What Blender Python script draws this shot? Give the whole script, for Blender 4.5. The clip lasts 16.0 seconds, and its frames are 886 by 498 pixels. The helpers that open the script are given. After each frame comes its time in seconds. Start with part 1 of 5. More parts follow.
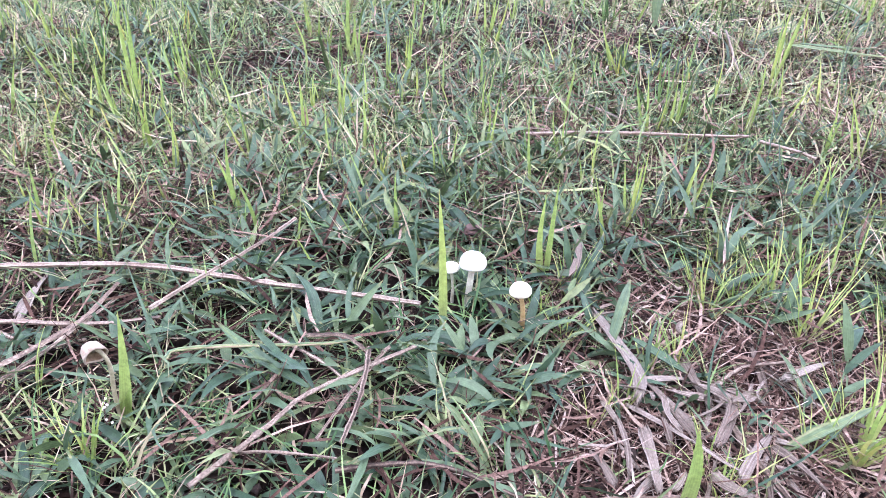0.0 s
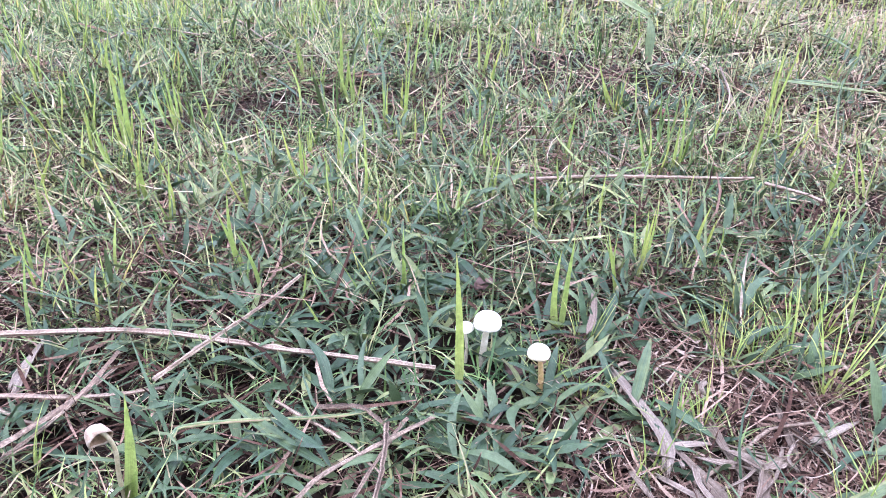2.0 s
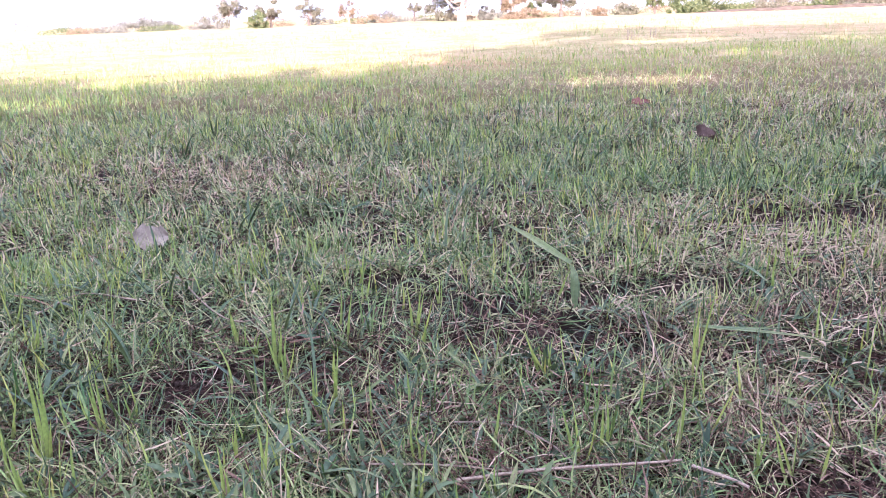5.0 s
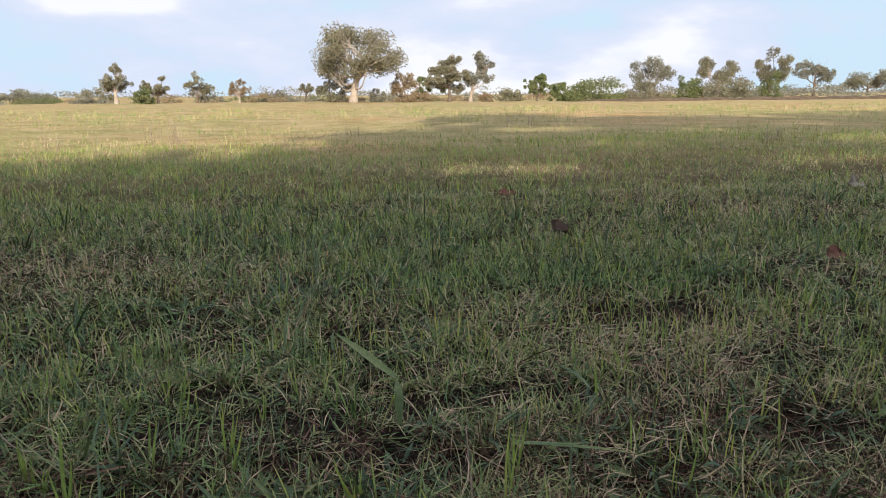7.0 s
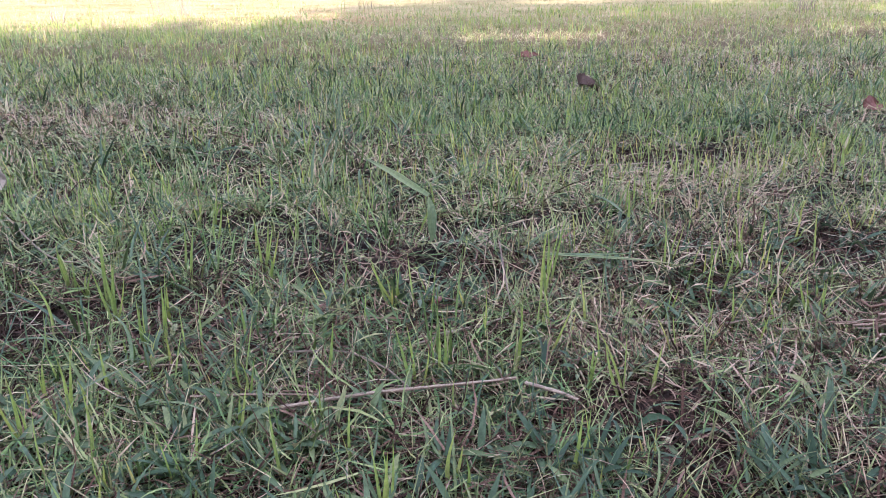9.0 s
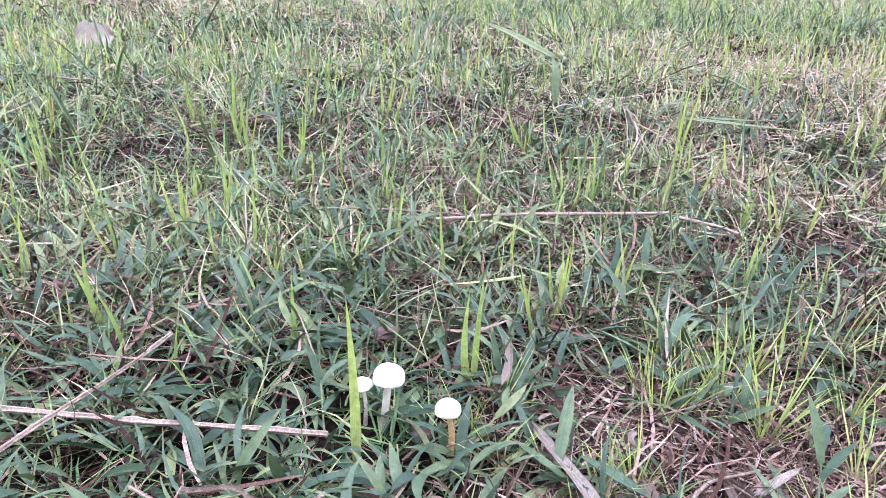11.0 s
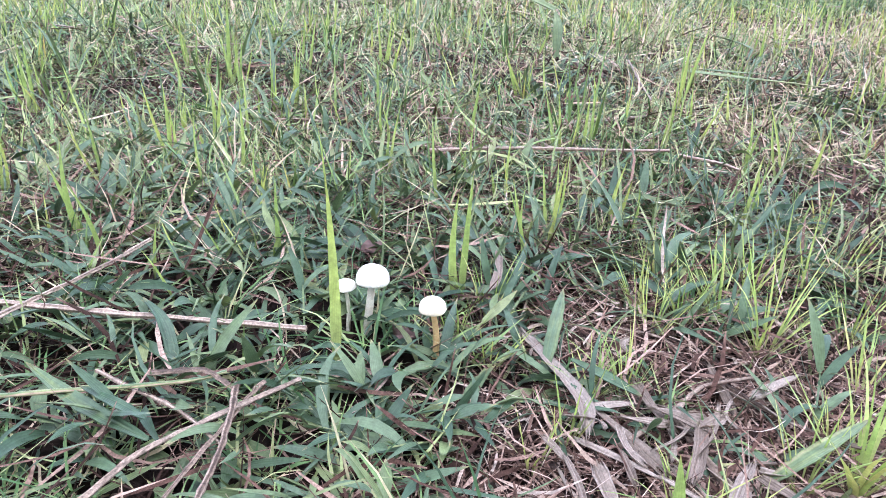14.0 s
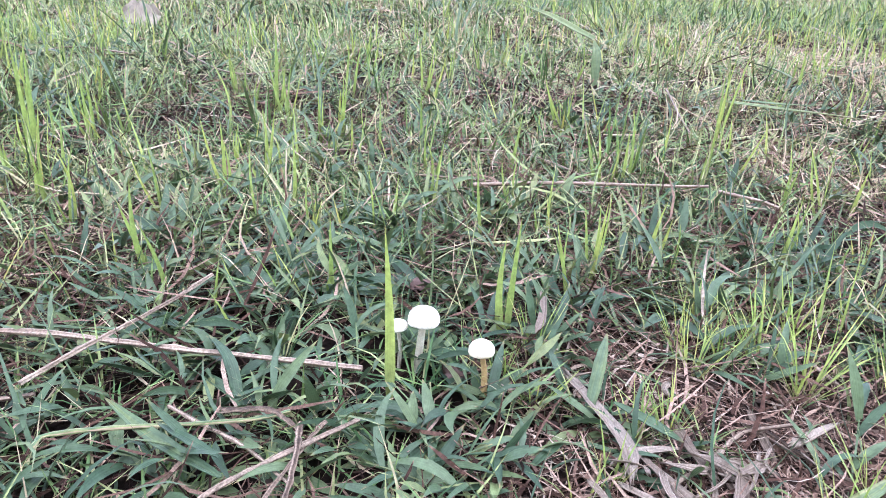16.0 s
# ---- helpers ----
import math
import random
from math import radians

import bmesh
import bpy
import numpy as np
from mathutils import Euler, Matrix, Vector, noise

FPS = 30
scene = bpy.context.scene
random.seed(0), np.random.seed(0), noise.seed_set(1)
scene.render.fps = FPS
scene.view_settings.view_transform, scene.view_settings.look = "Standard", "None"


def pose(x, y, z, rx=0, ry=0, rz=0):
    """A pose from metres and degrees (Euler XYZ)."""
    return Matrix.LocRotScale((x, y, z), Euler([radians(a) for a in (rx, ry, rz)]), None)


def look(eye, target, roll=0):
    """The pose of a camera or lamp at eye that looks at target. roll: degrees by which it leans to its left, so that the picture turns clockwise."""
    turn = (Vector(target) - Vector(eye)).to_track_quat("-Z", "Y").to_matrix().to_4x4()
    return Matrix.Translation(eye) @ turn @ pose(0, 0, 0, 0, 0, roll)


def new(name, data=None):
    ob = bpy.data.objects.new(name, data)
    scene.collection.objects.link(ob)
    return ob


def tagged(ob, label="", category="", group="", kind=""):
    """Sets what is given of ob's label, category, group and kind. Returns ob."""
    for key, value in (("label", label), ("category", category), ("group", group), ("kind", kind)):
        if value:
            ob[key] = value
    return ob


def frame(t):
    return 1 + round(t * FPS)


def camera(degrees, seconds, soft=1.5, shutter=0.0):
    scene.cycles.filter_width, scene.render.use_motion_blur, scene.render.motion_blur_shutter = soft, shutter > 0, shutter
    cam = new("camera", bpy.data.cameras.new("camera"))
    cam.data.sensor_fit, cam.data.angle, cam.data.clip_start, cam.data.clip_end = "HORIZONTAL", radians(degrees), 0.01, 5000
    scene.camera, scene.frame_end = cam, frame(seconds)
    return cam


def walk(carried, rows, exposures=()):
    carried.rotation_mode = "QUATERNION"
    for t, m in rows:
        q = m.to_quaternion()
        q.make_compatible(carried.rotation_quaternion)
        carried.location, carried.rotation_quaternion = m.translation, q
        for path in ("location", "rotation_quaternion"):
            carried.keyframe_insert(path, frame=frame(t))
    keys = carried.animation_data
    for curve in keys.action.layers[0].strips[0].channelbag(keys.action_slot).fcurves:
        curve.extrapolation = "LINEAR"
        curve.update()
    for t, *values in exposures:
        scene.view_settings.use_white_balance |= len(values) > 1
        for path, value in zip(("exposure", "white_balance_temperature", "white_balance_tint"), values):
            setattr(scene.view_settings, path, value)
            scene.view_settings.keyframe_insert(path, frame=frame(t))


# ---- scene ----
cam = camera(62.0, 16.0, soft=0.42)
PATH = [
    (0, (0.08, 0.079, 0.367), (0.047, 1.779, -0.685), 0.7),
    (0.5, (0.074, 0.087, 0.373), (0.059, 1.794, -0.669), 1.2),
    (1, (0.067, 0.091, 0.362), (0.074, 1.787, -0.699), 1.6),
    (1.5, (0.062, 0.098, 0.366), (0.067, 1.806, -0.675), 1.1),
    (2, (0.056, 0.109, 0.383), (0.068, 1.841, -0.618), 0.5),
    (2.5, (0.055, 0.118, 0.394), (0.072, 1.865, -0.578), -0.3),
    (3, (0.057, 0.123, 0.409), (0.079, 1.901, -0.507), -0.6),
    (3.5, (0.064, 0.131, 0.427), (0.092, 1.939, -0.426), -0.8),
    (4, (0.08, 0.139, 0.456), (0.111, 1.98, -0.326), -1.6),
    (4.5, (0.09, 0.154, 0.5), (0.177, 2.034, -0.178), -1.8),
    (4.7, (0.098, 0.16, 0.513), (0.193, 2.049, -0.135), -2.0),
    (6.8, (0.218, 0.189, 0.581), (0.592, 2.11, 0.167), -0.6),
    (7, (0.237, 0.186, 0.582), (0.645, 2.1, 0.172), -0.4),
    (7.5, (0.265, 0.193, 0.567), (0.725, 2.091, 0.135), 0.0),
    (8, (0.255, 0.189, 0.54), (0.692, 2.073, 0.032), 0.1),
    (8.5, (0.239, 0.19, 0.509), (0.645, 2.06, -0.072), 0.1),
    (9, (0.201, 0.179, 0.463), (0.554, 2.018, -0.239), -0.6),
    (9.5, (0.162, 0.174, 0.428), (0.445, 2.001, -0.334), 0.2),
    (10, (0.13, 0.17, 0.407), (0.384, 1.989, -0.385), 1.1),
    (10.2, (0.113, 0.171, 0.394), (0.36, 1.985, -0.411), 1.2),
    (12.3, (0.063, 0.151, 0.284), (0.301, 1.914, -0.631), 2.9),
    (12.5, (0.065, 0.153, 0.281), (0.306, 1.923, -0.618), 3.0),
    (13, (0.077, 0.153, 0.274), (0.308, 1.924, -0.627), 3.1),
    (13.5, (0.084, 0.153, 0.271), (0.308, 1.929, -0.621), 2.9),
    (14, (0.086, 0.153, 0.276), (0.312, 1.936, -0.602), 2.7),
    (14.5, (0.082, 0.149, 0.292), (0.29, 1.953, -0.547), 2.2),
    (15, (0.073, 0.145, 0.298), (0.24, 1.951, -0.546), 2.2),
    (15.5, (0.069, 0.144, 0.301), (0.224, 1.946, -0.554), 2.4),
    (16, (0.07, 0.144, 0.306), (0.218, 1.944, -0.552), 2.5),
]
EXPOSURES = [(0.0, 2.92, 5640, 26), (3.5, 2.86, 5590, 27), (4.7, 2.41, 5480, 33), (6.8, 0.45, 6450, 6), (7.5, 0.45, 6450, 6), (8.5, 1.04, 5880, 15),
             (9.0, 1.79, 5600, 22), (9.5, 2.57, 5560, 28), (10.0, 2.84, 5570, 32), (12.3, 2.83, 5720, 20), (16.0, 2.80, 5720, 19)]
walk(cam, [(t, look(eye, target, roll)) for t, eye, target, roll in PATH], EXPOSURES)

# ---- world and sun ----
SUN_EL, SUN_AZ = 22.0, 188.0    # degrees: height, and bearing clockwise from +y (ahead); the sun stands low behind the camera
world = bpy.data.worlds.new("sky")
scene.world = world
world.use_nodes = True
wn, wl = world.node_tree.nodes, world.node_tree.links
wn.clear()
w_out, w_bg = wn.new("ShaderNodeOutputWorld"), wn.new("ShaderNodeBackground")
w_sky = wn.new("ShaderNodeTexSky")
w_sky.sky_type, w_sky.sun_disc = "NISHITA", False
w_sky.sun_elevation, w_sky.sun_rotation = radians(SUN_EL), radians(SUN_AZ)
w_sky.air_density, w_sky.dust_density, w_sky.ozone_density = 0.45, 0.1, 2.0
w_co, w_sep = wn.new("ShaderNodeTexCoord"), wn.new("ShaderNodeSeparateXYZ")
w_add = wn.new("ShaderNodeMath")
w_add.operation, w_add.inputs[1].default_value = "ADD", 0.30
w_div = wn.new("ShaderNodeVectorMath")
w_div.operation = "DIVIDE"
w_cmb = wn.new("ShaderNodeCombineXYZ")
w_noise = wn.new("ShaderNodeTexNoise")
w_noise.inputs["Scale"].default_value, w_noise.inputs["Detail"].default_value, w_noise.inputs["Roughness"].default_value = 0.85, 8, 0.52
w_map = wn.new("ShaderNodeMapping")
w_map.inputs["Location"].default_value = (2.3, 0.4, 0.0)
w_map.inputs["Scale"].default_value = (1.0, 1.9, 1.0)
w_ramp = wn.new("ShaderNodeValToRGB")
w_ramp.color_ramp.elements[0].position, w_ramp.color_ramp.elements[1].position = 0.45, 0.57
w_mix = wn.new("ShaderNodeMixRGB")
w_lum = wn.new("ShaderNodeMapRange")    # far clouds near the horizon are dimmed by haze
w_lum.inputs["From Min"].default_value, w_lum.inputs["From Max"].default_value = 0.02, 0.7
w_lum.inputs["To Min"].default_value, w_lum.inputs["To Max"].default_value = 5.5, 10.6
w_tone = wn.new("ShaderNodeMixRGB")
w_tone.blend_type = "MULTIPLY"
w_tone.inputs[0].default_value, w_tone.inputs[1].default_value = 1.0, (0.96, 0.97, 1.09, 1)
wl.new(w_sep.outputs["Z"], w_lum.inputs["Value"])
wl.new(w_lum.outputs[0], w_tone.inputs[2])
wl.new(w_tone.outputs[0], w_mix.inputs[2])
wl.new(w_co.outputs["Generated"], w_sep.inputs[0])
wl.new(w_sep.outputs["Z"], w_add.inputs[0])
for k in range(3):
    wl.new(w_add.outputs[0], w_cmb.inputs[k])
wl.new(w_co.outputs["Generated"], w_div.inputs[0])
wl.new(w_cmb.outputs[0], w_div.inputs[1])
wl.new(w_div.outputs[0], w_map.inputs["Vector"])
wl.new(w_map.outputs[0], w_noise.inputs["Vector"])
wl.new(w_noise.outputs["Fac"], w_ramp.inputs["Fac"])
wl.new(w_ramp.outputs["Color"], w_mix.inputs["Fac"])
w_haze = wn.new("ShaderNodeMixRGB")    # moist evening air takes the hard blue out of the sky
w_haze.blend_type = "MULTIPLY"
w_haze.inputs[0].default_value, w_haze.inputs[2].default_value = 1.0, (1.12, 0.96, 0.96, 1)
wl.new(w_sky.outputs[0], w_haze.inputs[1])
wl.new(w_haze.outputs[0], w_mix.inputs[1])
# towards the horizon: a pale blue haze with soft lavender banks and small white heaps of cloud
w_low = wn.new("ShaderNodeMapRange")
w_low.inputs["From Min"].default_value, w_low.inputs["From Max"].default_value = 0.34, 0.20
wl.new(w_sep.outputs["Z"], w_low.inputs["Value"])
w_heap_map, w_heap = wn.new("ShaderNodeMapping"), wn.new("ShaderNodeTexNoise")
w_heap_map.inputs["Location"].default_value, w_heap_map.inputs["Scale"].default_value = (0.7, 0.0, 0.35), (3.4, 3.4, 9.0)
w_heap.inputs["Scale"].default_value, w_heap.inputs["Detail"].default_value, w_heap.inputs["Roughness"].default_value = 1.0, 7, 0.5
wl.new(w_co.outputs["Generated"], w_heap_map.inputs["Vector"])
wl.new(w_heap_map.outputs[0], w_heap.inputs["Vector"])
w_banks = wn.new("ShaderNodeValToRGB")
w_banks.color_ramp.elements[0].position, w_banks.color_ramp.elements[0].color = 0.41, (0.45, 0.565, 0.68, 1)
w_banks.color_ramp.elements[1].position, w_banks.color_ramp.elements[1].color = 0.62, (0.685, 0.68, 0.72, 1)
for spot, tone in ((0.48, (0.49, 0.545, 0.68, 1)), (0.55, (0.545, 0.57, 0.695, 1))):
    w_banks.color_ramp.elements.new(spot).color = tone
wl.new(w_heap.outputs["Fac"], w_banks.inputs["Fac"])
w_gain, w_horizon = wn.new("ShaderNodeMixRGB"), wn.new("ShaderNodeMixRGB")
w_gain.blend_type = "MULTIPLY"
w_gain.inputs[0].default_value, w_gain.inputs[2].default_value = 1.0, (10.5, 10.5, 10.5, 1)
wl.new(w_banks.outputs["Color"], w_gain.inputs[1])
wl.new(w_low.outputs[0], w_horizon.inputs["Fac"])
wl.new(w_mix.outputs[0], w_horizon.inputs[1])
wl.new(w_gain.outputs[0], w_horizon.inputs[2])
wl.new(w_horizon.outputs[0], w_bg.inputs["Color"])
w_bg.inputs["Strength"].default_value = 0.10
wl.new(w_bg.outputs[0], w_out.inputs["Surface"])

sun = new("sun", bpy.data.lights.new("sun", "SUN"))
sun.data.energy, sun.data.angle, sun.data.color = 4.3, radians(0.6), (1.0, 0.88, 0.69)
TO_SUN = Vector((math.sin(radians(SUN_AZ)) * math.cos(radians(SUN_EL)), math.cos(radians(SUN_AZ)) * math.cos(radians(SUN_EL)), math.sin(radians(SUN_EL))))
sun.matrix_world = look(TO_SUN * 60, (0, 0, 0))


# ---- materials ----
def nodes_of(name):
    m = bpy.data.materials.new(name)
    m.use_nodes = True
    n, l = m.node_tree.nodes, m.node_tree.links
    return m, n, l, n["Principled BSDF"], n["Material Output"]


def ramp_node(n, stops):
    r = n.new("ShaderNodeValToRGB")
    e = r.color_ramp.elements
    while len(e) < len(stops):
        e.new(0.5)
    for el, (p, c) in zip(e, stops):
        el.position, el.color = p, (*c, 1)
    return r


def attribute(n, name):
    a = n.new("ShaderNodeAttribute")
    a.attribute_name = name
    return a.outputs["Fac"]


def noise_node(n, l, scale, detail=4, coords="Object", rough=0.6):
    c, t = n.new("ShaderNodeTexCoord"), n.new("ShaderNodeTexNoise")
    t.inputs["Scale"].default_value, t.inputs["Detail"].default_value, t.inputs["Roughness"].default_value = scale, detail, rough
    l.new(c.outputs[coords], t.inputs["Vector"])
    return t.outputs["Fac"]


def mixed(n, l, kind, fac, a, b):
    m = n.new("ShaderNodeMixRGB")
    m.blend_type = kind
    for socket, v in zip(m.inputs, (fac, a, b)):
        if isinstance(v, (int, float)):
            socket.default_value = v
        elif isinstance(v, tuple):
            socket.default_value = (*v, 1)
        else:
            l.new(v, socket)
    return m.outputs[0]


def leaf_material(name, stops, tip=(0.34, 0.27, 0.12), tip_from=0.86, rough=0.5, through_light=0.13, base=None, ribbed=True, grain=0.12, gloss=0.45, mottle=1.0):
    """Leaf or straw: its hue by the blade's own tint, drier at the tip, mottled, a little light passing through."""
    m, n, l, bsdf, out = nodes_of(name)
    r = ramp_node(n, stops)
    l.new(attribute(n, "tint"), r.inputs["Fac"])
    colour = r.outputs["Color"]
    along = attribute(n, "along")
    if base:
        rb = ramp_node(n, [(0.0, (1, 1, 1)), (0.4, (0, 0, 0))])
        l.new(along, rb.inputs["Fac"])
        colour = mixed(n, l, "MIX", rb.outputs["Color"], colour, base)
    rt = ramp_node(n, [(tip_from, (0, 0, 0)), (1.0, (0.85, 0.85, 0.85))])
    l.new(along, rt.inputs["Fac"])
    colour = mixed(n, l, "MIX", rt.outputs["Color"], colour, tip)
    spots = ramp_node(n, [(0.3, (0.72, 0.72, 0.70)), (0.7, (1.2, 1.2, 1.16))])
    l.new(noise_node(n, l, 160.0, 5), spots.inputs["Fac"])
    colour = mixed(n, l, "MULTIPLY", mottle, colour, spots.outputs["Color"])
    wave = n.new("ShaderNodeMath")    # fine ribs along the blade and a paler midrib
    wave.operation, wave.inputs[1].default_value = "MULTIPLY", 19.0
    l.new(attribute(n, "across"), wave.inputs[0])
    ribs = n.new("ShaderNodeMath")
    ribs.operation = "COSINE"
    l.new(wave.outputs[0], ribs.inputs[0])
    rr = ramp_node(n, [(0.0, (0.93, 0.93, 0.92)), (1.0, (1.05, 1.05, 1.04))])
    half = n.new("ShaderNodeMapRange")
    half.inputs["From Min"].default_value, half.inputs["From Max"].default_value = -1, 1
    l.new(ribs.outputs[0], half.inputs["Value"])
    l.new(half.outputs[0], rr.inputs["Fac"])
    colour = mixed(n, l, "MULTIPLY", 1.0 if ribbed else 0.0, colour, rr.outputs["Color"])
    coarse = ramp_node(n, [(0.35, (1 - grain, 1 - grain, 1 - grain)), (0.65, (1 + grain * 0.5, 1 + grain * 0.5, 1 + grain * 0.5))])
    l.new(noise_node(n, l, 700.0, 3), coarse.inputs["Fac"])
    colour = mixed(n, l, "MULTIPLY", 1.0, colour, coarse.outputs["Color"])
    bump = n.new("ShaderNodeBump")
    bump.inputs["Strength"].default_value, bump.inputs["Distance"].default_value = 0.22, 0.0004
    l.new(half.outputs[0] if ribbed else noise_node(n, l, 900.0, 4), bump.inputs["Height"])
    l.new(bump.outputs[0], bsdf.inputs["Normal"])
    l.new(colour, bsdf.inputs["Base Color"])
    bsdf.inputs["Roughness"].default_value = rough
    bsdf.inputs["Specular IOR Level"].default_value = gloss
    if through_light:
        t, s = n.new("ShaderNodeBsdfTranslucent"), n.new("ShaderNodeMixShader")
        l.new(mixed(n, l, "MULTIPLY", 1.0, colour, (1.0, 1.05, 0.7)), t.inputs["Color"])
        s.inputs[0].default_value = through_light
        l.new(bsdf.outputs[0], s.inputs[1])
        l.new(t.outputs[0], s.inputs[2])
        l.new(s.outputs[0], out.inputs["Surface"])
    return m


def plain_material(name, dark, light, scale, rough=0.8, bump=0.3):
    """Two tones mixed by noise at two scales, with a fine relief."""
    m, n, l, bsdf, _ = nodes_of(name)
    r = ramp_node(n, [(0.3, dark), (0.7, light)])
    l.new(noise_node(n, l, scale, 6), r.inputs["Fac"])
    fine = ramp_node(n, [(0.3, (0.75, 0.75, 0.75)), (0.7, (1.15, 1.15, 1.15))])
    l.new(noise_node(n, l, scale * 9, 4), fine.inputs["Fac"])
    l.new(mixed(n, l, "MULTIPLY", 1.0, r.outputs["Color"], fine.outputs["Color"]), bsdf.inputs["Base Color"])
    bsdf.inputs["Roughness"].default_value = rough
    bsdf.inputs["Specular IOR Level"].default_value = 0.5 if rough < 0.65 else 0.08
    b = n.new("ShaderNodeBump")
    b.inputs["Strength"].default_value, b.inputs["Distance"].default_value = bump, 0.1 / scale
    l.new(noise_node(n, l, scale * 4, 5), b.inputs["Height"])
    l.new(b.outputs[0], bsdf.inputs["Normal"])
    return m


BROAD = leaf_material("broad_green_leaf", [(0.0, (0.026, 0.054, 0.030)), (0.3, (0.058, 0.105, 0.056)), (0.5, (0.098, 0.153, 0.079)), (0.7, (0.155, 0.206, 0.084)), (0.85, (0.25, 0.275, 0.115)), (0.94, (0.35, 0.29, 0.18)), (1.0, (0.37, 0.245, 0.165))], rough=0.42, gloss=0.34, through_light=0.10)
FINE = leaf_material("fine_green_blade", [(0.0, (0.016, 0.046, 0.016)), (0.3, (0.080, 0.170, 0.056)), (0.55, (0.220, 0.322, 0.108)), (0.74, (0.41, 0.42, 0.195)), (0.88, (0.56, 0.43, 0.32)), (1.0, (0.49, 0.27, 0.15))], rough=0.45, gloss=0.3, through_light=0.10)
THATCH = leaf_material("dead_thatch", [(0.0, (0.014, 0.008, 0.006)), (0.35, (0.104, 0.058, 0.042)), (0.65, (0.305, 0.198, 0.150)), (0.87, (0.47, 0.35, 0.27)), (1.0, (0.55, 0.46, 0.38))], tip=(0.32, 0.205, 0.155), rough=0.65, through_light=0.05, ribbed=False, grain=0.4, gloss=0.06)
SHOOT = leaf_material("yellow_green_shoot", [(0.0, (0.26, 0.37, 0.12)), (0.6, (0.42, 0.51, 0.165)), (0.9, (0.54, 0.53, 0.16)), (1.0, (0.60, 0.48, 0.18))], tip=(0.47, 0.37, 0.16), tip_from=0.93, rough=0.4, through_light=0.45, base=(0.32, 0.36, 0.16))
SEDGE = leaf_material("bright_sedge", [(0.0, (0.20, 0.31, 0.08)), (0.6, (0.36, 0.45, 0.12)), (1.0, (0.50, 0.48, 0.18))], rough=0.4, through_light=0.3, base=(0.40, 0.40, 0.19))
STRAW = leaf_material("pale_straw", [(0.0, (0.17, 0.115, 0.080)), (0.4, (0.31, 0.235, 0.170)), (1.0, (0.50, 0.41, 0.315))], tip=(0.38, 0.285, 0.195), rough=0.55, through_light=0.0, ribbed=False, grain=0.45, gloss=0.3)
TWIG = leaf_material("brown_dry_stalk", [(0.0, (0.070, 0.048, 0.034)), (0.4, (0.185, 0.135, 0.098)), (1.0, (0.34, 0.265, 0.20))], tip=(0.21, 0.155, 0.11), rough=0.7, through_light=0.0, ribbed=False, grain=0.45, gloss=0.2)
DRYLEAF = leaf_material("grey_dry_blade", [(0.0, (0.12, 0.088, 0.064)), (0.5, (0.27, 0.215, 0.165)), (1.0, (0.44, 0.38, 0.315))], tip=(0.28, 0.22, 0.17), rough=0.6, through_light=0.12, ribbed=False, grain=0.3, gloss=0.2, mottle=0.5)
FAR_GRASS = leaf_material("field_grass", [(0.0, (0.024, 0.062, 0.018)), (0.3, (0.140, 0.260, 0.072)), (0.55, (0.31, 0.395, 0.125)), (0.8, (0.57, 0.47, 0.25)), (1.0, (0.66, 0.50, 0.35))], rough=0.5, gloss=0.25, through_light=0.12)
CAP = plain_material("cream_mushroom_skin", (0.80, 0.74, 0.58), (0.92, 0.89, 0.78), 60, 0.45, 0.08)
CAP_WARM = plain_material("buff_mushroom_skin", (0.80, 0.68, 0.45), (0.90, 0.83, 0.62), 60, 0.45, 0.08)
STIPE = plain_material("pale_mushroom_stalk", (0.60, 0.54, 0.38), (0.80, 0.76, 0.60), 220, 0.6, 0.2)
STIPE_TAN = plain_material("tan_mushroom_stalk", (0.42, 0.28, 0.10), (0.62, 0.44, 0.20), 220, 0.6, 0.2)
WITHERED = plain_material("withered_mushroom_skin", (0.28, 0.20, 0.13), (0.52, 0.44, 0.34), 200, 0.7, 0.3)
STIPE_WILT = plain_material("wilted_stalk", (0.30, 0.26, 0.14), (0.50, 0.44, 0.28), 220, 0.6, 0.2)
GILL = plain_material("brown_gills", (0.16, 0.10, 0.06), (0.32, 0.22, 0.13), 300, 0.8, 0.4)
DEAD_BROWN = plain_material("brown_leaf_litter", (0.10, 0.065, 0.055), (0.20, 0.14, 0.12), 30, 0.7, 0.3)
DEAD_PALE = plain_material("pale_leaf_litter", (0.28, 0.235, 0.185), (0.38, 0.33, 0.27), 30, 0.7, 0.3)
DEAD_RED = plain_material("reddish_leaf_litter", (0.14, 0.06, 0.05), (0.26, 0.13, 0.10), 30, 0.7, 0.3)
CLOD = plain_material("dark_soil_crumb", (0.030, 0.022, 0.018), (0.085, 0.062, 0.050), 120, 0.95, 0.6)
BARK_PALE = plain_material("pale_bark", (0.34, 0.27, 0.22), (0.56, 0.48, 0.42), 2.0, 0.85, 0.5)
BARK_DARK = plain_material("grey_brown_bark", (0.12, 0.09, 0.07), (0.26, 0.20, 0.16), 2.0, 0.9, 0.5)
BANK = plain_material("dull_brown_earth", (0.085, 0.060, 0.042), (0.20, 0.145, 0.10), 1.5, 0.95, 0.5)


def crown_material(name, a, b, c):
    return leaf_material(name, [(0.0, a), (0.55, b), (1.0, c)], tip=c, tip_from=0.95, rough=0.5, through_light=0.25, ribbed=False)


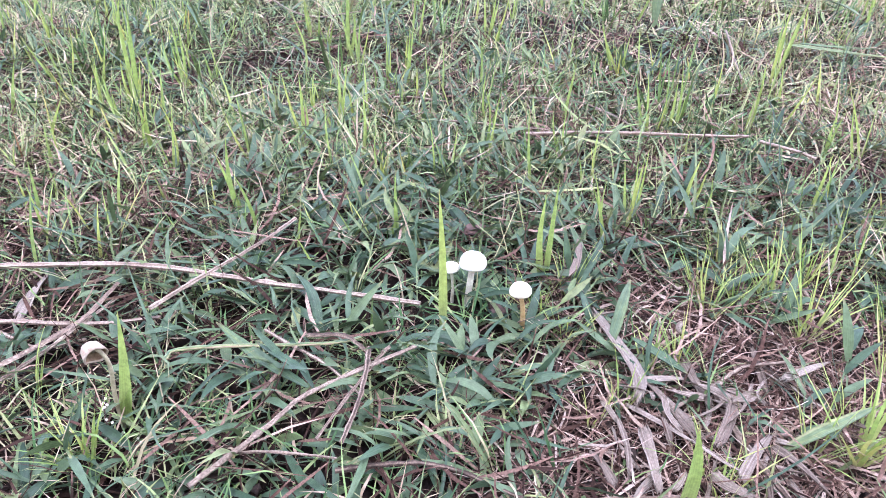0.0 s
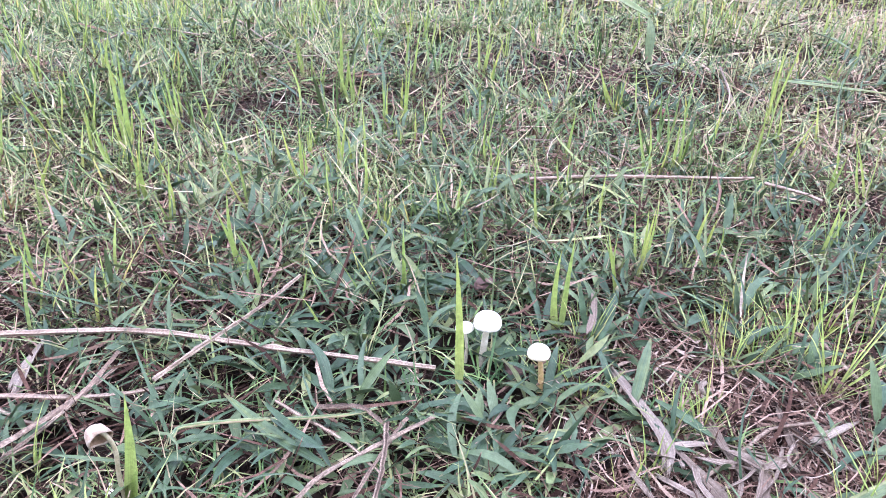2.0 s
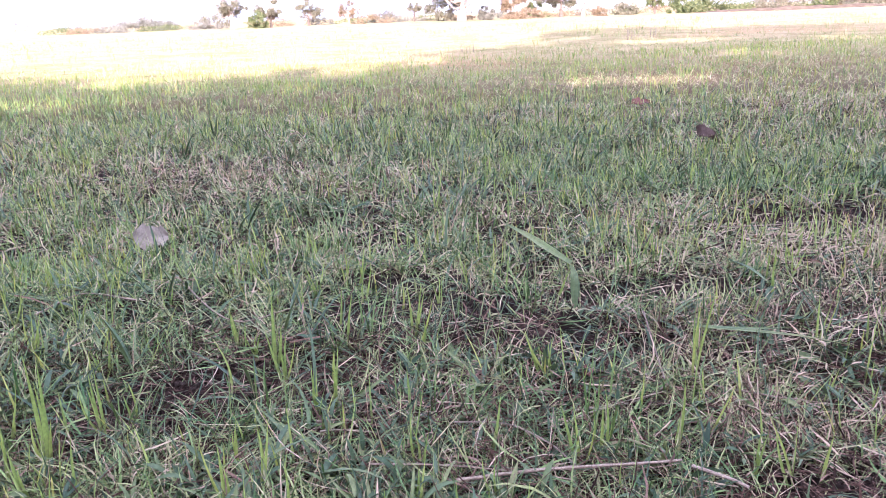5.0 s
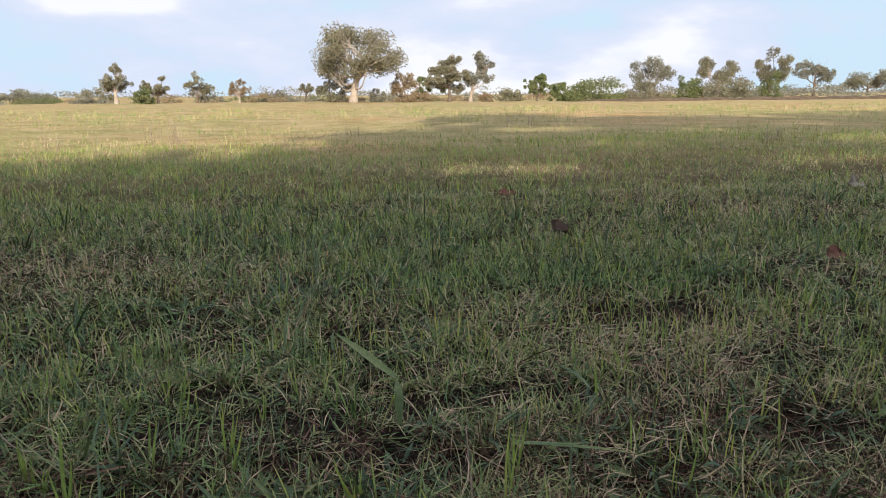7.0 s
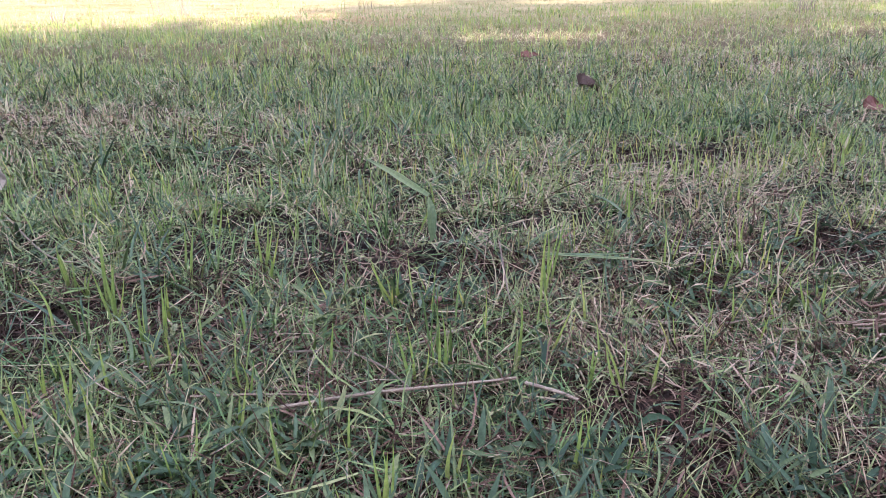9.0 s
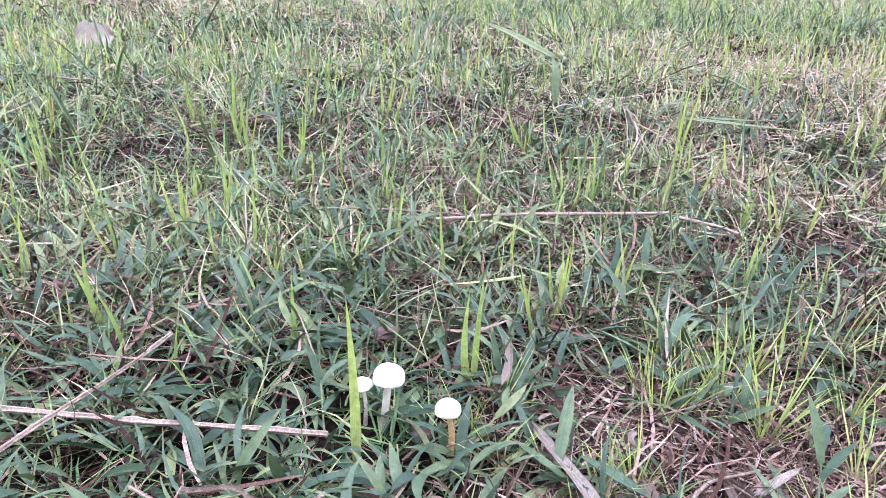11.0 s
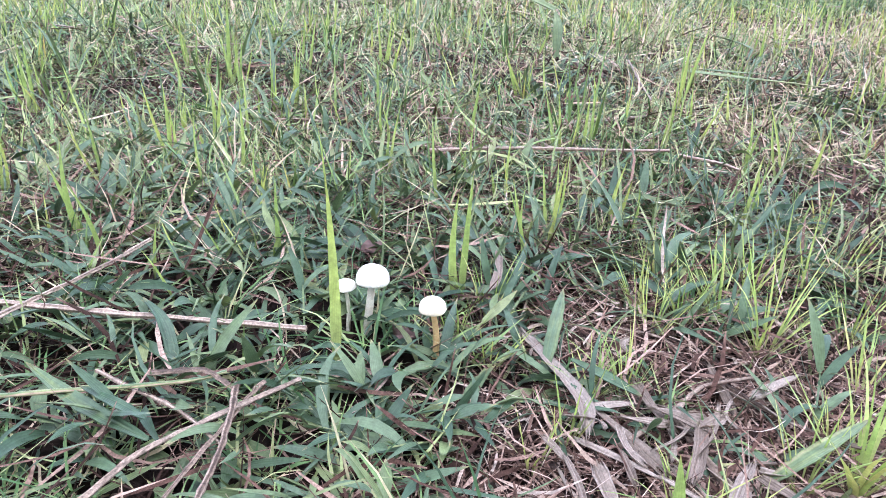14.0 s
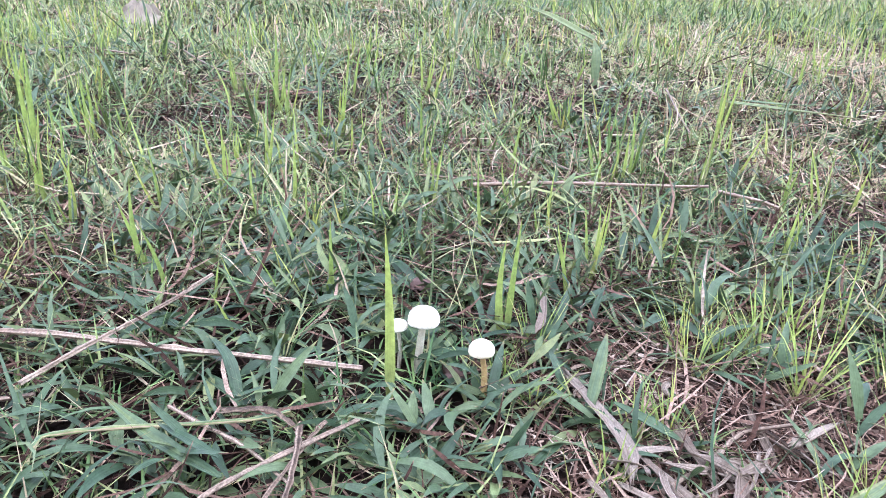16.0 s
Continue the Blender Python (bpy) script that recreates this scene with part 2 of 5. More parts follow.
# foliage tones are lightened and greyed: distance haze mixed into the leaf colours
CROWN_OLIVE = crown_material("olive_foliage", (0.135, 0.128, 0.090), (0.245, 0.222, 0.158), (0.37, 0.33, 0.245))
CROWN_GREEN = crown_material("green_foliage", (0.080, 0.108, 0.045), (0.165, 0.192, 0.080), (0.28, 0.28, 0.13))
CROWN_GREY = crown_material("grey_green_foliage", (0.145, 0.142, 0.120), (0.245, 0.232, 0.195), (0.36, 0.335, 0.285))
CROWN_RUST = crown_material("rusty_foliage", (0.20, 0.14, 0.092), (0.30, 0.215, 0.14), (0.40, 0.30, 0.20))

# ground: dark soil with rotted litter, and a green and straw sward over it further out in the field
GROUND, gn, gl, g_bsdf, _ = nodes_of("field_soil")
# soil's low tones pushed near black to paint deeper shade into grass gaps
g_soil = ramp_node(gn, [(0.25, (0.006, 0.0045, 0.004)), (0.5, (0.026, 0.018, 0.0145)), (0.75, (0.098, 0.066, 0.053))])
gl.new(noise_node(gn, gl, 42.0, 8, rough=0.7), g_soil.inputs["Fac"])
g_sward = ramp_node(gn, [(0.30, (0.15, 0.150, 0.062)), (0.5, (0.39, 0.315, 0.165)), (0.70, (0.54, 0.425, 0.27))])
gl.new(noise_node(gn, gl, 0.9, 12, rough=0.80), g_sward.inputs["Fac"])
g_co, g_sep = gn.new("ShaderNodeTexCoord"), gn.new("ShaderNodeSeparateXYZ")
gl.new(g_co.outputs["Object"], g_sep.inputs[0])
g_range = gn.new("ShaderNodeMapRange")
g_range.inputs["From Min"].default_value, g_range.inputs["From Max"].default_value = 3.0, 10.0
gl.new(g_sep.outputs["Y"], g_range.inputs["Value"])
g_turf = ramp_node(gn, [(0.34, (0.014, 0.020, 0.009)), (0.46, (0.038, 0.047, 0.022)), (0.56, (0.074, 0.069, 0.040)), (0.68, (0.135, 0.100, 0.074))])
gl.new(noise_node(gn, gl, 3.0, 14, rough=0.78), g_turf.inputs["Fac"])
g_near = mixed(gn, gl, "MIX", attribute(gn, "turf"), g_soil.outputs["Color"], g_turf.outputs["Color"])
g_drift = ramp_node(gn, [(0.35, (0.90, 0.98, 0.80)), (0.5, (1.03, 1.0, 0.98)), (0.66, (1.2, 0.96, 0.92))])
gl.new(noise_node(gn, gl, 0.16, 5, rough=0.6), g_drift.inputs["Fac"])
g_field = mixed(gn, gl, "MULTIPLY", 1.0, g_sward.outputs["Color"], g_drift.outputs["Color"])
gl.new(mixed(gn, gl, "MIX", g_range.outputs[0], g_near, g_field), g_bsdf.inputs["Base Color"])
g_bsdf.inputs["Roughness"].default_value = 0.95
g_bsdf.inputs["Specular IOR Level"].default_value = 0.04
g_bump = gn.new("ShaderNodeBump")
g_bump.inputs["Strength"].default_value, g_bump.inputs["Distance"].default_value = 1.0, 0.012
gl.new(noise_node(gn, gl, 110.0, 9, rough=0.75), g_bump.inputs["Height"])
gl.new(g_bump.outputs[0], g_bsdf.inputs["Normal"])


# ---- geometry helpers ----
rng = np.random.default_rng(7)


def lattice(x, y, seed):
    """Smooth value noise between 0 and 1 on arrays of places."""
    x, y = np.asarray(x, float), np.asarray(y, float)
    xi, yi = np.floor(x), np.floor(y)
    u, v = x - xi, y - yi
    u, v = u * u * (3 - 2 * u), v * v * (3 - 2 * v)

    def corner(a, b):
        h = np.sin(a * 127.1 + b * 311.7 + seed * 74.7) * 43758.5453
        return h - np.floor(h)
    low = corner(xi, yi) * (1 - u) + corner(xi + 1, yi) * u
    high = corner(xi, yi + 1) * (1 - u) + corner(xi + 1, yi + 1) * u
    return low * (1 - v) + high * v


def ground_z(x, y):
    """Height of the field: small lumps near, a slight fall far out."""
    x, y = np.asarray(x, float), np.asarray(y, float)
    z = 0.022 * (lattice(x * 3.1, y * 3.1, 1) - 0.5) + 0.010 * (lattice(x * 9.0, y * 9.0, 2) - 0.5)
    z = z + 0.10 * (lattice(x * 0.22, y * 0.22, 3) - 0.5) * np.clip((y - 3) / 6, 0, 1)
    return z - 0.14 * np.clip((y - 20) / 50, 0, 1)


def mesh_of(name, verts, faces, material, attributes=(), smooth=True):
    """A mesh from arrays of places and of quads (or triangles)."""
    verts, faces = np.asarray(verts, np.float32).reshape(-1, 3), np.asarray(faces, np.int32)
    me = bpy.data.meshes.new(name)
    k = faces.shape[1]
    me.vertices.add(len(verts))
    me.vertices.foreach_set("co", verts.ravel())
    me.loops.add(faces.size)
    me.loops.foreach_set("vertex_index", faces.ravel())
    me.polygons.add(len(faces))
    me.polygons.foreach_set("loop_start", np.arange(0, faces.size, k, dtype=np.int32))
    me.polygons.foreach_set("use_smooth", np.full(len(faces), smooth))
    for key, values in attributes:
        me.attributes.new(key, "FLOAT", "POINT").data.foreach_set("value", np.asarray(values, np.float32))
    me.materials.append(material)
    me.update(calc_edges=True)
    me.validate()
    return me


def part(name, me, parent=None, label=""):
    ob = new(name, me)
    if parent:
        ob.parent = parent
    return tagged(ob, label)


def thing(name, x, y, z, label, category, group=""):
    ob = new(name)
    ob.location = (x, y, z)
    ob.empty_display_size = 0.02
    return tagged(ob, label, category, group)


def profile(kind, s):
    if kind == "leaf":
        return np.where(s < 0.32, 0.55 + 0.45 * s / 0.32, np.clip(1 - (np.clip(s - 0.32, 0, 1) / 0.68) ** 1.7, 0.02, 1))
    if kind == "blade":
        return np.clip(1.0 - s ** 2.2, 0.03, 1) * np.clip(0.45 + s * 2.4, 0, 1)
    if kind == "lance":
        return np.sin(np.pi * (0.06 + 0.93 * s)) ** 0.75
    if kind == "torn":
        return np.clip(0.55 + 4 * s, 0, 1) * np.clip(0.30 + (1 - s) * 2.6, 0, 1)
    return np.clip(1.0 - 0.25 * s, 0.1, 1)


def ribbons(places, az, el, curl, length, width, segs=3, kind="blade", fold=0.0, bend=0.0, twist=0.0, tint=None, floor=True):
    """Many blades at once: each starts at its place, rises at el, curls over and tapers. Returns places, quads, along, tint."""
    P = np.asarray(places, float).reshape(-1, 3)
    n = len(P)
    az, el, curl, length, width, bend, twist = (np.broadcast_to(np.asarray(a, float), (n,)) for a in (az, el, curl, length, width, bend, twist))
    s = np.linspace(0, 1, segs + 1)
    mid = (s[1:] + s[:-1]) / 2
    e, a = el[:, None] - curl[:, None] * mid, az[:, None] + bend[:, None] * mid
    d = np.stack([np.cos(e) * np.cos(a), np.cos(e) * np.sin(a), np.sin(e)], -1) * (length / segs)[:, None, None]
    C = np.concatenate([np.zeros((n, 1, 3)), np.cumsum(d, 1)], 1) + P[:, None]
    if floor:
        low = ground_z(C[..., 0], C[..., 1]) + 0.0015
        C[..., 2] = np.maximum(C[..., 2], low)
    an = az[:, None] + bend[:, None] * s
    side = np.stack([-np.sin(an) * np.cos(twist)[:, None], np.cos(an) * np.cos(twist)[:, None], np.sin(twist)[:, None] * np.ones_like(an)], -1)
    half = side * (width[:, None] / 2 * profile(kind, s)[None])[..., None]
    if fold:
        dip = np.zeros_like(C)
        dip[..., 2] = -np.linalg.norm(half, axis=-1) * fold
        cols = [C - half, C + dip, C + half]
    else:
        cols = [C - half, C + half]
    k = len(cols)
    V = np.stack(cols, 2)
    idx = np.arange(n * (segs + 1) * k).reshape(n, segs + 1, k)
    F = np.stack([idx[:, :-1, :-1], idx[:, :-1, 1:], idx[:, 1:, 1:], idx[:, 1:, :-1]], -1).reshape(-1, 4)
    along = np.broadcast_to(s[None, :, None], (n, segs + 1, k)).ravel()
    tint = rng.random(n) if tint is None else np.broadcast_to(np.asarray(tint, float), (n,))
    across = np.broadcast_to(np.linspace(-1, 1, k), (n, segs + 1, k)).ravel()
    return V.reshape(-1, 3), F, along, np.repeat(tint, (segs + 1) * k), across


def joined(name, pieces, material):
    V, F, A, T, W, o = [], [], [], [], [], 0
    for v, f, a, t, *w in pieces:
        V.append(v), F.append(f + o), A.append(a), T.append(t), W.append(w[0] if w else np.zeros(len(v)))
        o += len(v)
    return mesh_of(name, np.concatenate(V), np.concatenate(F), material, (("along", np.concatenate(A)), ("tint", np.concatenate(T)), ("across", np.concatenate(W))))


def smooth_line(points, steps):
    """A soft curve through a few places."""
    pts = np.asarray(points, float)
    if len(pts) == 2:
        return pts[0] + (pts[1] - pts[0]) * np.linspace(0, 1, steps)[:, None]
    ext = np.vstack([2 * pts[0] - pts[1], pts, 2 * pts[-1] - pts[-2]])
    out = []
    for u in np.linspace(0, len(pts) - 1 - 1e-9, steps):
        i = int(u)
        t = u - i
        p0, p1, p2, p3 = ext[i:i + 4]
        out.append(0.5 * (2 * p1 + (p2 - p0) * t + (2 * p0 - 5 * p1 + 4 * p2 - p3) * t * t + (3 * p1 - p0 - 3 * p2 + p3) * t ** 3))
    return np.array(out)


def tube(line, radii, sides=8, flat=1.0, cap=True):
    """A round or flattened stalk along a line: places, quads, along."""
    line, m = np.asarray(line, float), len(line)
    radii = np.broadcast_to(np.asarray(radii, float), (m,))
    way = np.gradient(line, axis=0)
    way /= np.linalg.norm(way, axis=1)[:, None] + 1e-9
    ref = np.array([0, 0, 1.0]) if abs(way[:, 2]).mean() < 0.8 else np.array([1.0, 0, 0])
    a = np.cross(way, ref)
    a /= np.linalg.norm(a, axis=1)[:, None] + 1e-9
    b = np.cross(a, way)
    ang = np.arange(sides) * 2 * np.pi / sides
    ring = a[:, None] * np.cos(ang)[None, :, None] + b[:, None] * (np.sin(ang) * flat)[None, :, None]
    V = line[:, None] + ring * radii[:, None, None]
    s = np.linspace(0, 1, m)
    if cap:
        V = np.concatenate([np.repeat(line[:1, None], sides, 1), V, np.repeat(line[-1:, None], sides, 1)], 0)
        s = np.r_[0, s, 1]
        m += 2
    idx = np.arange(m * sides).reshape(m, sides)
    nxt = np.roll(idx, -1, 1)
    F = np.stack([idx[:-1], nxt[:-1], nxt[1:], idx[1:]], -1).reshape(-1, 4)
    return V.reshape(-1, 3), F, np.repeat(s, sides)


def lathe(outline, sides, wobble=0.0, seed=0):
    """A turned body from radius and height pairs, slightly out of round."""
    o = np.asarray(outline, float)
    ang = np.arange(sides) * 2 * np.pi / sides
    r = 1 + wobble * (np.sin(ang * 2 + seed) + 0.6 * np.sin(ang * 3 + 2 * seed) + 0.35 * np.sin(ang * 7 + seed))
    V = np.stack([o[:, :1] * np.cos(ang) * r, o[:, :1] * np.sin(ang) * r, np.repeat(o[:, 1:], sides, 1) + wobble * o[:, :1] * np.sin(ang * 3 + seed)], -1)
    idx = np.arange(len(o) * sides).reshape(len(o), sides)
    nxt = np.roll(idx, -1, 1)
    return V.reshape(-1, 3), np.stack([idx[:-1], nxt[:-1], nxt[1:], idx[1:]], -1).reshape(-1, 4)


# ---- the ground ----
def graded(near, far, step, grow):
    out, v = [near], near
    while v < far:
        v += step * max(1.0, (abs(v) / 1.5) ** grow)
        out.append(v)
    return np.array(out)


gx = graded(0.0, 2600.0, 0.045, 1.3)
gx = np.concatenate([-gx[:0:-1], gx])
gy = np.concatenate([-graded(0.0, 600.0, 0.09, 1.3)[:0:-1], graded(0.0, 2600.0, 0.04, 1.25)])
GX, GY = np.meshgrid(gx, gy, indexing="ij")
GZ = ground_z(GX, GY)
gi = np.arange(GX.size).reshape(GX.shape)
gf = np.stack([gi[:-1, :-1], gi[1:, :-1], gi[1:, 1:], gi[:-1, 1:]], -1).reshape(-1, 4)
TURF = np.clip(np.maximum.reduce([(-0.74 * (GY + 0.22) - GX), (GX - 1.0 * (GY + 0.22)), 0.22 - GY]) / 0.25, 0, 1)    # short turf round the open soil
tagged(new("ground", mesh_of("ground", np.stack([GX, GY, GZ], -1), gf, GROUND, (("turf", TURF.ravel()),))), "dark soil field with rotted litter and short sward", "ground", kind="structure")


# ---- trees ----
def leaf_cloud(centres, spread, count, size, seed):
    """Small leaf sprays scattered about the ends of the twigs."""
    r = np.random.default_rng(seed)
    c = np.asarray(centres)[r.integers(0, len(centres), count)]
    q = r.normal(size=(count, 3))
    p = c + q / np.linalg.norm(q, axis=1)[:, None] * r.random((count, 1)) ** 0.42 * np.asarray(spread) * 1.65
    a, b = r.normal(size=(count, 3)), r.normal(size=(count, 3))
    a /= np.linalg.norm(a, axis=1)[:, None]
    b -= a * (a * b).sum(1)[:, None]
    b /= np.linalg.norm(b, axis=1)[:, None]
    s = size * (0.6 + 0.8 * r.random((count, 1)))
    V = np.stack([p - a * s, p - b * s * 0.5 + a * s * 0.1, p + a * s, p + b * s * 0.5], 1)
    return V.reshape(-1, 3), np.arange(count * 4).reshape(-1, 4), np.full(count * 4, 0.5), np.repeat(r.random(count), 4)


def tree(kind_name, label, x, y, height, left, right, bottom, leaves, size, bark, foliage, seed, trunk=0.0, lean=0.0, fork=0.35, clumps=39, group="trees along the field edge", hollow=0.35, glints=(), tight=0.52, wide_at=0.42, lobe=0.33):
    """A tapered trunk that forks into limbs, each ending in clumps of small leaves inside an uneven crown."""
    r = np.random.default_rng(seed)
    z0 = float(ground_z(x, y)) - 0.05
    t = thing(kind_name, x, y, z0, label, "tree" if trunk else "bush", group)
    rx, rz = (right - left) / 2, (height - bottom) / 2
    base = bottom + (wide_at if trunk else 0.5) * (height - bottom)    # the crown is widest low down
    cx, upper, lower = (left + right) / 2 - x, height - base, base - bottom
    lobed = bool(trunk) and not glints
    ends, hubs, lobes = [], [], max(12, clumps // 7)
    for i in range(lobes if lobed else 0):    # the crown is made up of leafy lobes with gaps between them, each on its own limb
        az, up = 2.4 * i + r.normal(0, 0.3), r.uniform(-0.85, 1.0)
        d = np.array([math.cos(az) * math.sqrt(1 - up * up), 0.85 * math.sin(az) * math.sqrt(1 - up * up), up]) * r.uniform(0.50, 0.76)
        hub = np.array([cx + d[0] * rx, d[1] * rx, base + d[2] * (upper if up > 0 else lower)])
        reach = lobe * (rx * upper * rx) ** (1 / 3) * r.uniform(0.7, 1.15)
        for _ in range(max(5, 2 * clumps // lobes)):
            q = r.normal(size=3)
            q *= r.uniform(0.45, 1.0) / np.linalg.norm(q)
            ends.append(hub + q * reach * np.array([1.0, 0.9, 0.75]))
            hubs.append(hub)
    while len(ends) < clumps:
        p = r.uniform(-1, 1, 3)
        d = np.linalg.norm(p)
        if hollow < d < 1.0:
            p = p / d * d ** 0.6 * (0.84 + 0.2 * r.random())    # more of the twigs end near the outside
            ends.append((cx + p[0] * rx * 0.93, p[1] * rx * 0.8, base + p[2] * (upper * 0.9 if p[2] > 0 else lower)))
    ends = np.array(ends)
    pieces = []
    if trunk:
        top = np.array([lean, 0.0, bottom + (height - bottom) * fork])
        stem = smooth_line([(0, 0, 0), (lean * 0.25 + 0.1 * trunk, 0.05, top[2] * 0.45), top], 9)
        v, f, a = tube(stem, trunk * np.linspace(1.0, 0.5, 9) * (1 + 0.45 * np.exp(-np.linspace(0, 6, 9)) + 0.06 * r.normal(size=9)), 10)
        pieces.append((v, f, a, np.full(len(v), 0.5)))
        for e in (hubs[:: max(5, 2 * clumps // lobes)] if lobed else ends[: max(9, clumps // 2)]):
            start = stem[r.integers(3 if lobed else 4, 9)]
            mid = start * 0.5 + e * 0.5 + np.array([0, 0, -0.10 * height * r.random()]) + r.normal(size=3) * 0.04 * height
            line = smooth_line([start, mid, e], 7)
            v, f, a = tube(line, trunk * np.linspace(0.34 if lobed else 0.28, 0.08, 7), 6)
            pieces.append((v, f, a, np.full(len(v), 0.5)))
            for _ in range(5 if lobed else 2):
                q = line[r.integers(3, 6)]
                e2 = q + (e - q) * 0.9 + r.normal(size=3) * 0.15 * rx
                v, f, a = tube(smooth_line([q, (q + e2) / 2 + r.normal(size=3) * 0.03 * rx, e2], 5), trunk * np.linspace(0.13, 0.03, 5), 5)
                pieces.append((v, f, a, np.full(len(v), 0.5)))
    else:
        e = ends[0]
        v, f, a = tube(smooth_line([(0, 0, 0), (e[0] * 0.4, e[1] * 0.4, e[2] * 0.5), e], 6), np.linspace(0.06, 0.015, 6) * height / 2.5, 6)
        pieces.append((v, f, a, np.full(len(v), 0.5)))
    part("trunk" if trunk else "woody_stem", joined("trunk", pieces, bark), t)
    k = (0.55 * tight if lobed else tight) * rx / ((clumps if not lobed else 25) ** (1 / 3))
    v, f, al, ti = leaf_cloud(ends, (k, k, max(k * 0.72 * rz / rx, min(k, 0.24 * rz)) if rz < rx else k), int(leaves * 1.6), size, seed + 1)
    if glints:    # openings in the crown through which the low sun reaches the ground
        mid = v.reshape(-1, 4, 3).mean(1) + np.array([x, y, z0])
        gx_, gy_ = mid[:, 0] - mid[:, 2] * TO_SUN.x / TO_SUN.z, mid[:, 1] - mid[:, 2] * TO_SUN.y / TO_SUN.z
        shut = np.ones(len(mid), bool)
        for ax, ay, bx, by in glints:
            shut &= ((gx_ - ax) / bx) ** 2 + ((gy_ - ay) / by) ** 2 > 0.6 + 0.8 * lattice(mid[:, 0] * 2, mid[:, 2] * 2, 77)
        v, al, ti = v.reshape(-1, 4, 3)[shut].reshape(-1, 3), al[: 4 * shut.sum()], ti.reshape(-1, 4)[shut].ravel()
        f = np.arange(len(v)).reshape(-1, 4)
    part("crown", joined("crown", [(v, f, al, ti)], foliage), t)
    return t


# the big spreading tree and its neighbours across the field
tree("spreading_tree", "large spreading tree with pale trunk and domed olive crown", 6.9, 72, 7.9, 1.6, 13.0, 2.5, 12500, 0.096, BARK_PALE, CROWN_OLIVE, 11, trunk=0.36, lean=1.1, fork=0.30, clumps=150, hollow=0.25, tight=0.36, wide_at=0.27, lobe=0.27)
tree("field_tree", "sparse half-bare tree with pale limbs", -15.8, 80, 4.5, -17.8, -14.2, 0.84, 2812, 0.087, BARK_PALE, CROWN_OLIVE, 12, trunk=0.2, lean=-0.2, clumps=44, tight=0.46)
tree("field_tree", "small dark open-crowned tree behind a field", -11.9, 80, 3.1, -13.5, -10.6, 0.5, 2437, 0.078, BARK_DARK, CROWN_OLIVE, 13, trunk=0.11, clumps=32, tight=0.46)
tree("field_tree", "small dark tree with ragged crown", -8.5, 84, 3.25, -10.3, -6.7, 0.6, 2250, 0.078, BARK_DARK, CROWN_OLIVE, 14, trunk=0.11, clumps=29, tight=0.46)
tree("field_tree", "small pale brown half-leafless tree", -4.2, 84, 2.95, -5.7, -3.0, 0.42, 1312, 0.078, BARK_PALE, CROWN_RUST, 15, trunk=0.12, clumps=27, tight=0.46)
tree("field_tree", "little round-topped dark tree", 2.9, 84, 2.5, 2.0, 3.9, 0.9, 1312, 0.069, BARK_DARK, CROWN_OLIVE, 16, trunk=0.09, clumps=20, tight=0.46)
tree("field_tree", "tall dense dark green tree", 16.3, 72, 5.2, 13.8, 18.3, 0.1, 6500, 0.092, BARK_DARK, CROWN_OLIVE, 17, trunk=0.17, clumps=68, tight=0.46)
tree("field_tree", "tall open tree leaning over with grey-green leaves", 18.5, 72.5, 5.45, 17.2, 21.4, 1.14, 2812, 0.087, BARK_PALE, CROWN_GREY, 18, trunk=0.17, lean=0.7, fork=0.3, clumps=52, tight=0.46)
tree("field_tree", "green tree with pointed top", 25.3, 72, 3.35, 23.9, 26.7, 0.12, 3187, 0.083, BARK_DARK, CROWN_GREEN, 19, trunk=0.10, clumps=40, tight=0.46)
tree("field_tree", "open-crowned grey-green tree above the hedge", 41.6, 80, 5.9, 38.7, 44.8, 1.20, 3562, 0.096, BARK_PALE, CROWN_GREY, 20, trunk=0.18, fork=0.25, clumps=60, tight=0.46)
tree("field_tree", "umbrella-shaped tree above the hedge", 52.8, 84, 6.3, 49.6, 55.8, 1.56, 4312, 0.101, BARK_PALE, CROWN_OLIVE, 21, trunk=0.2, fork=0.2, clumps=60, tight=0.46)
tree("field_tree", "tree with two-tiered dark crown", 62.8, 88, 7.1, 60.0, 66.2, 1.6, 4312, 0.105, BARK_DARK, CROWN_OLIVE, 22, trunk=0.22, fork=0.3, clumps=52, tight=0.46)
tree("field_tree", "far tree with flat open crown", 94.9, 120, 6.9, 90.6, 98.6, 2.0, 2812, 0.149, BARK_DARK, CROWN_GREY, 23, trunk=0.25, clumps=44, tight=0.46)
tree("field_tree", "far wide dark tree", 113.3, 128, 5.1, 108.0, 119.0, 0.60, 3000, 0.166, BARK_DARK, CROWN_OLIVE, 24, trunk=0.25, clumps=44, tight=0.46)


def bush(label, x, y, height, left, right, leaves, foliage, seed, size=0.10):
    tree("bush", label, x, y, height * 1.08, left, right, -0.4 * height, int(leaves * 1.5), size * 1.05, BARK_DARK, foliage, seed, clumps=34, tight=0.50, hollow=0.0, group="bushes along the field edge")


bush("low dark thicket at the field's edge", -29.0, 96, 1.5, -33.5, -25.5, 3000, CROWN_GREY, 31, 0.10)
bush("low scrub beside small trees", -19.6, 88, 1.6, -21.6, -17.6, 900, CROWN_OLIVE, 32)
bush("dense green bush beside a dark tree", -12.9, 79, 1.9, -13.9, -11.9, 900, CROWN_GREEN, 33)
bush("low grey scrub beyond the field", -0.8, 88, 1.35, -3.0, 1.8, 900, CROWN_GREY, 34)
bush("olive bush beside the big tree", 5.0, 76, 2.85, 3.7, 7.3, 1500, CROWN_OLIVE, 35)
bush("low green bush behind the big tree", 9.4, 74, 1.4, 8.5, 10.4, 700, CROWN_GREY, 36)
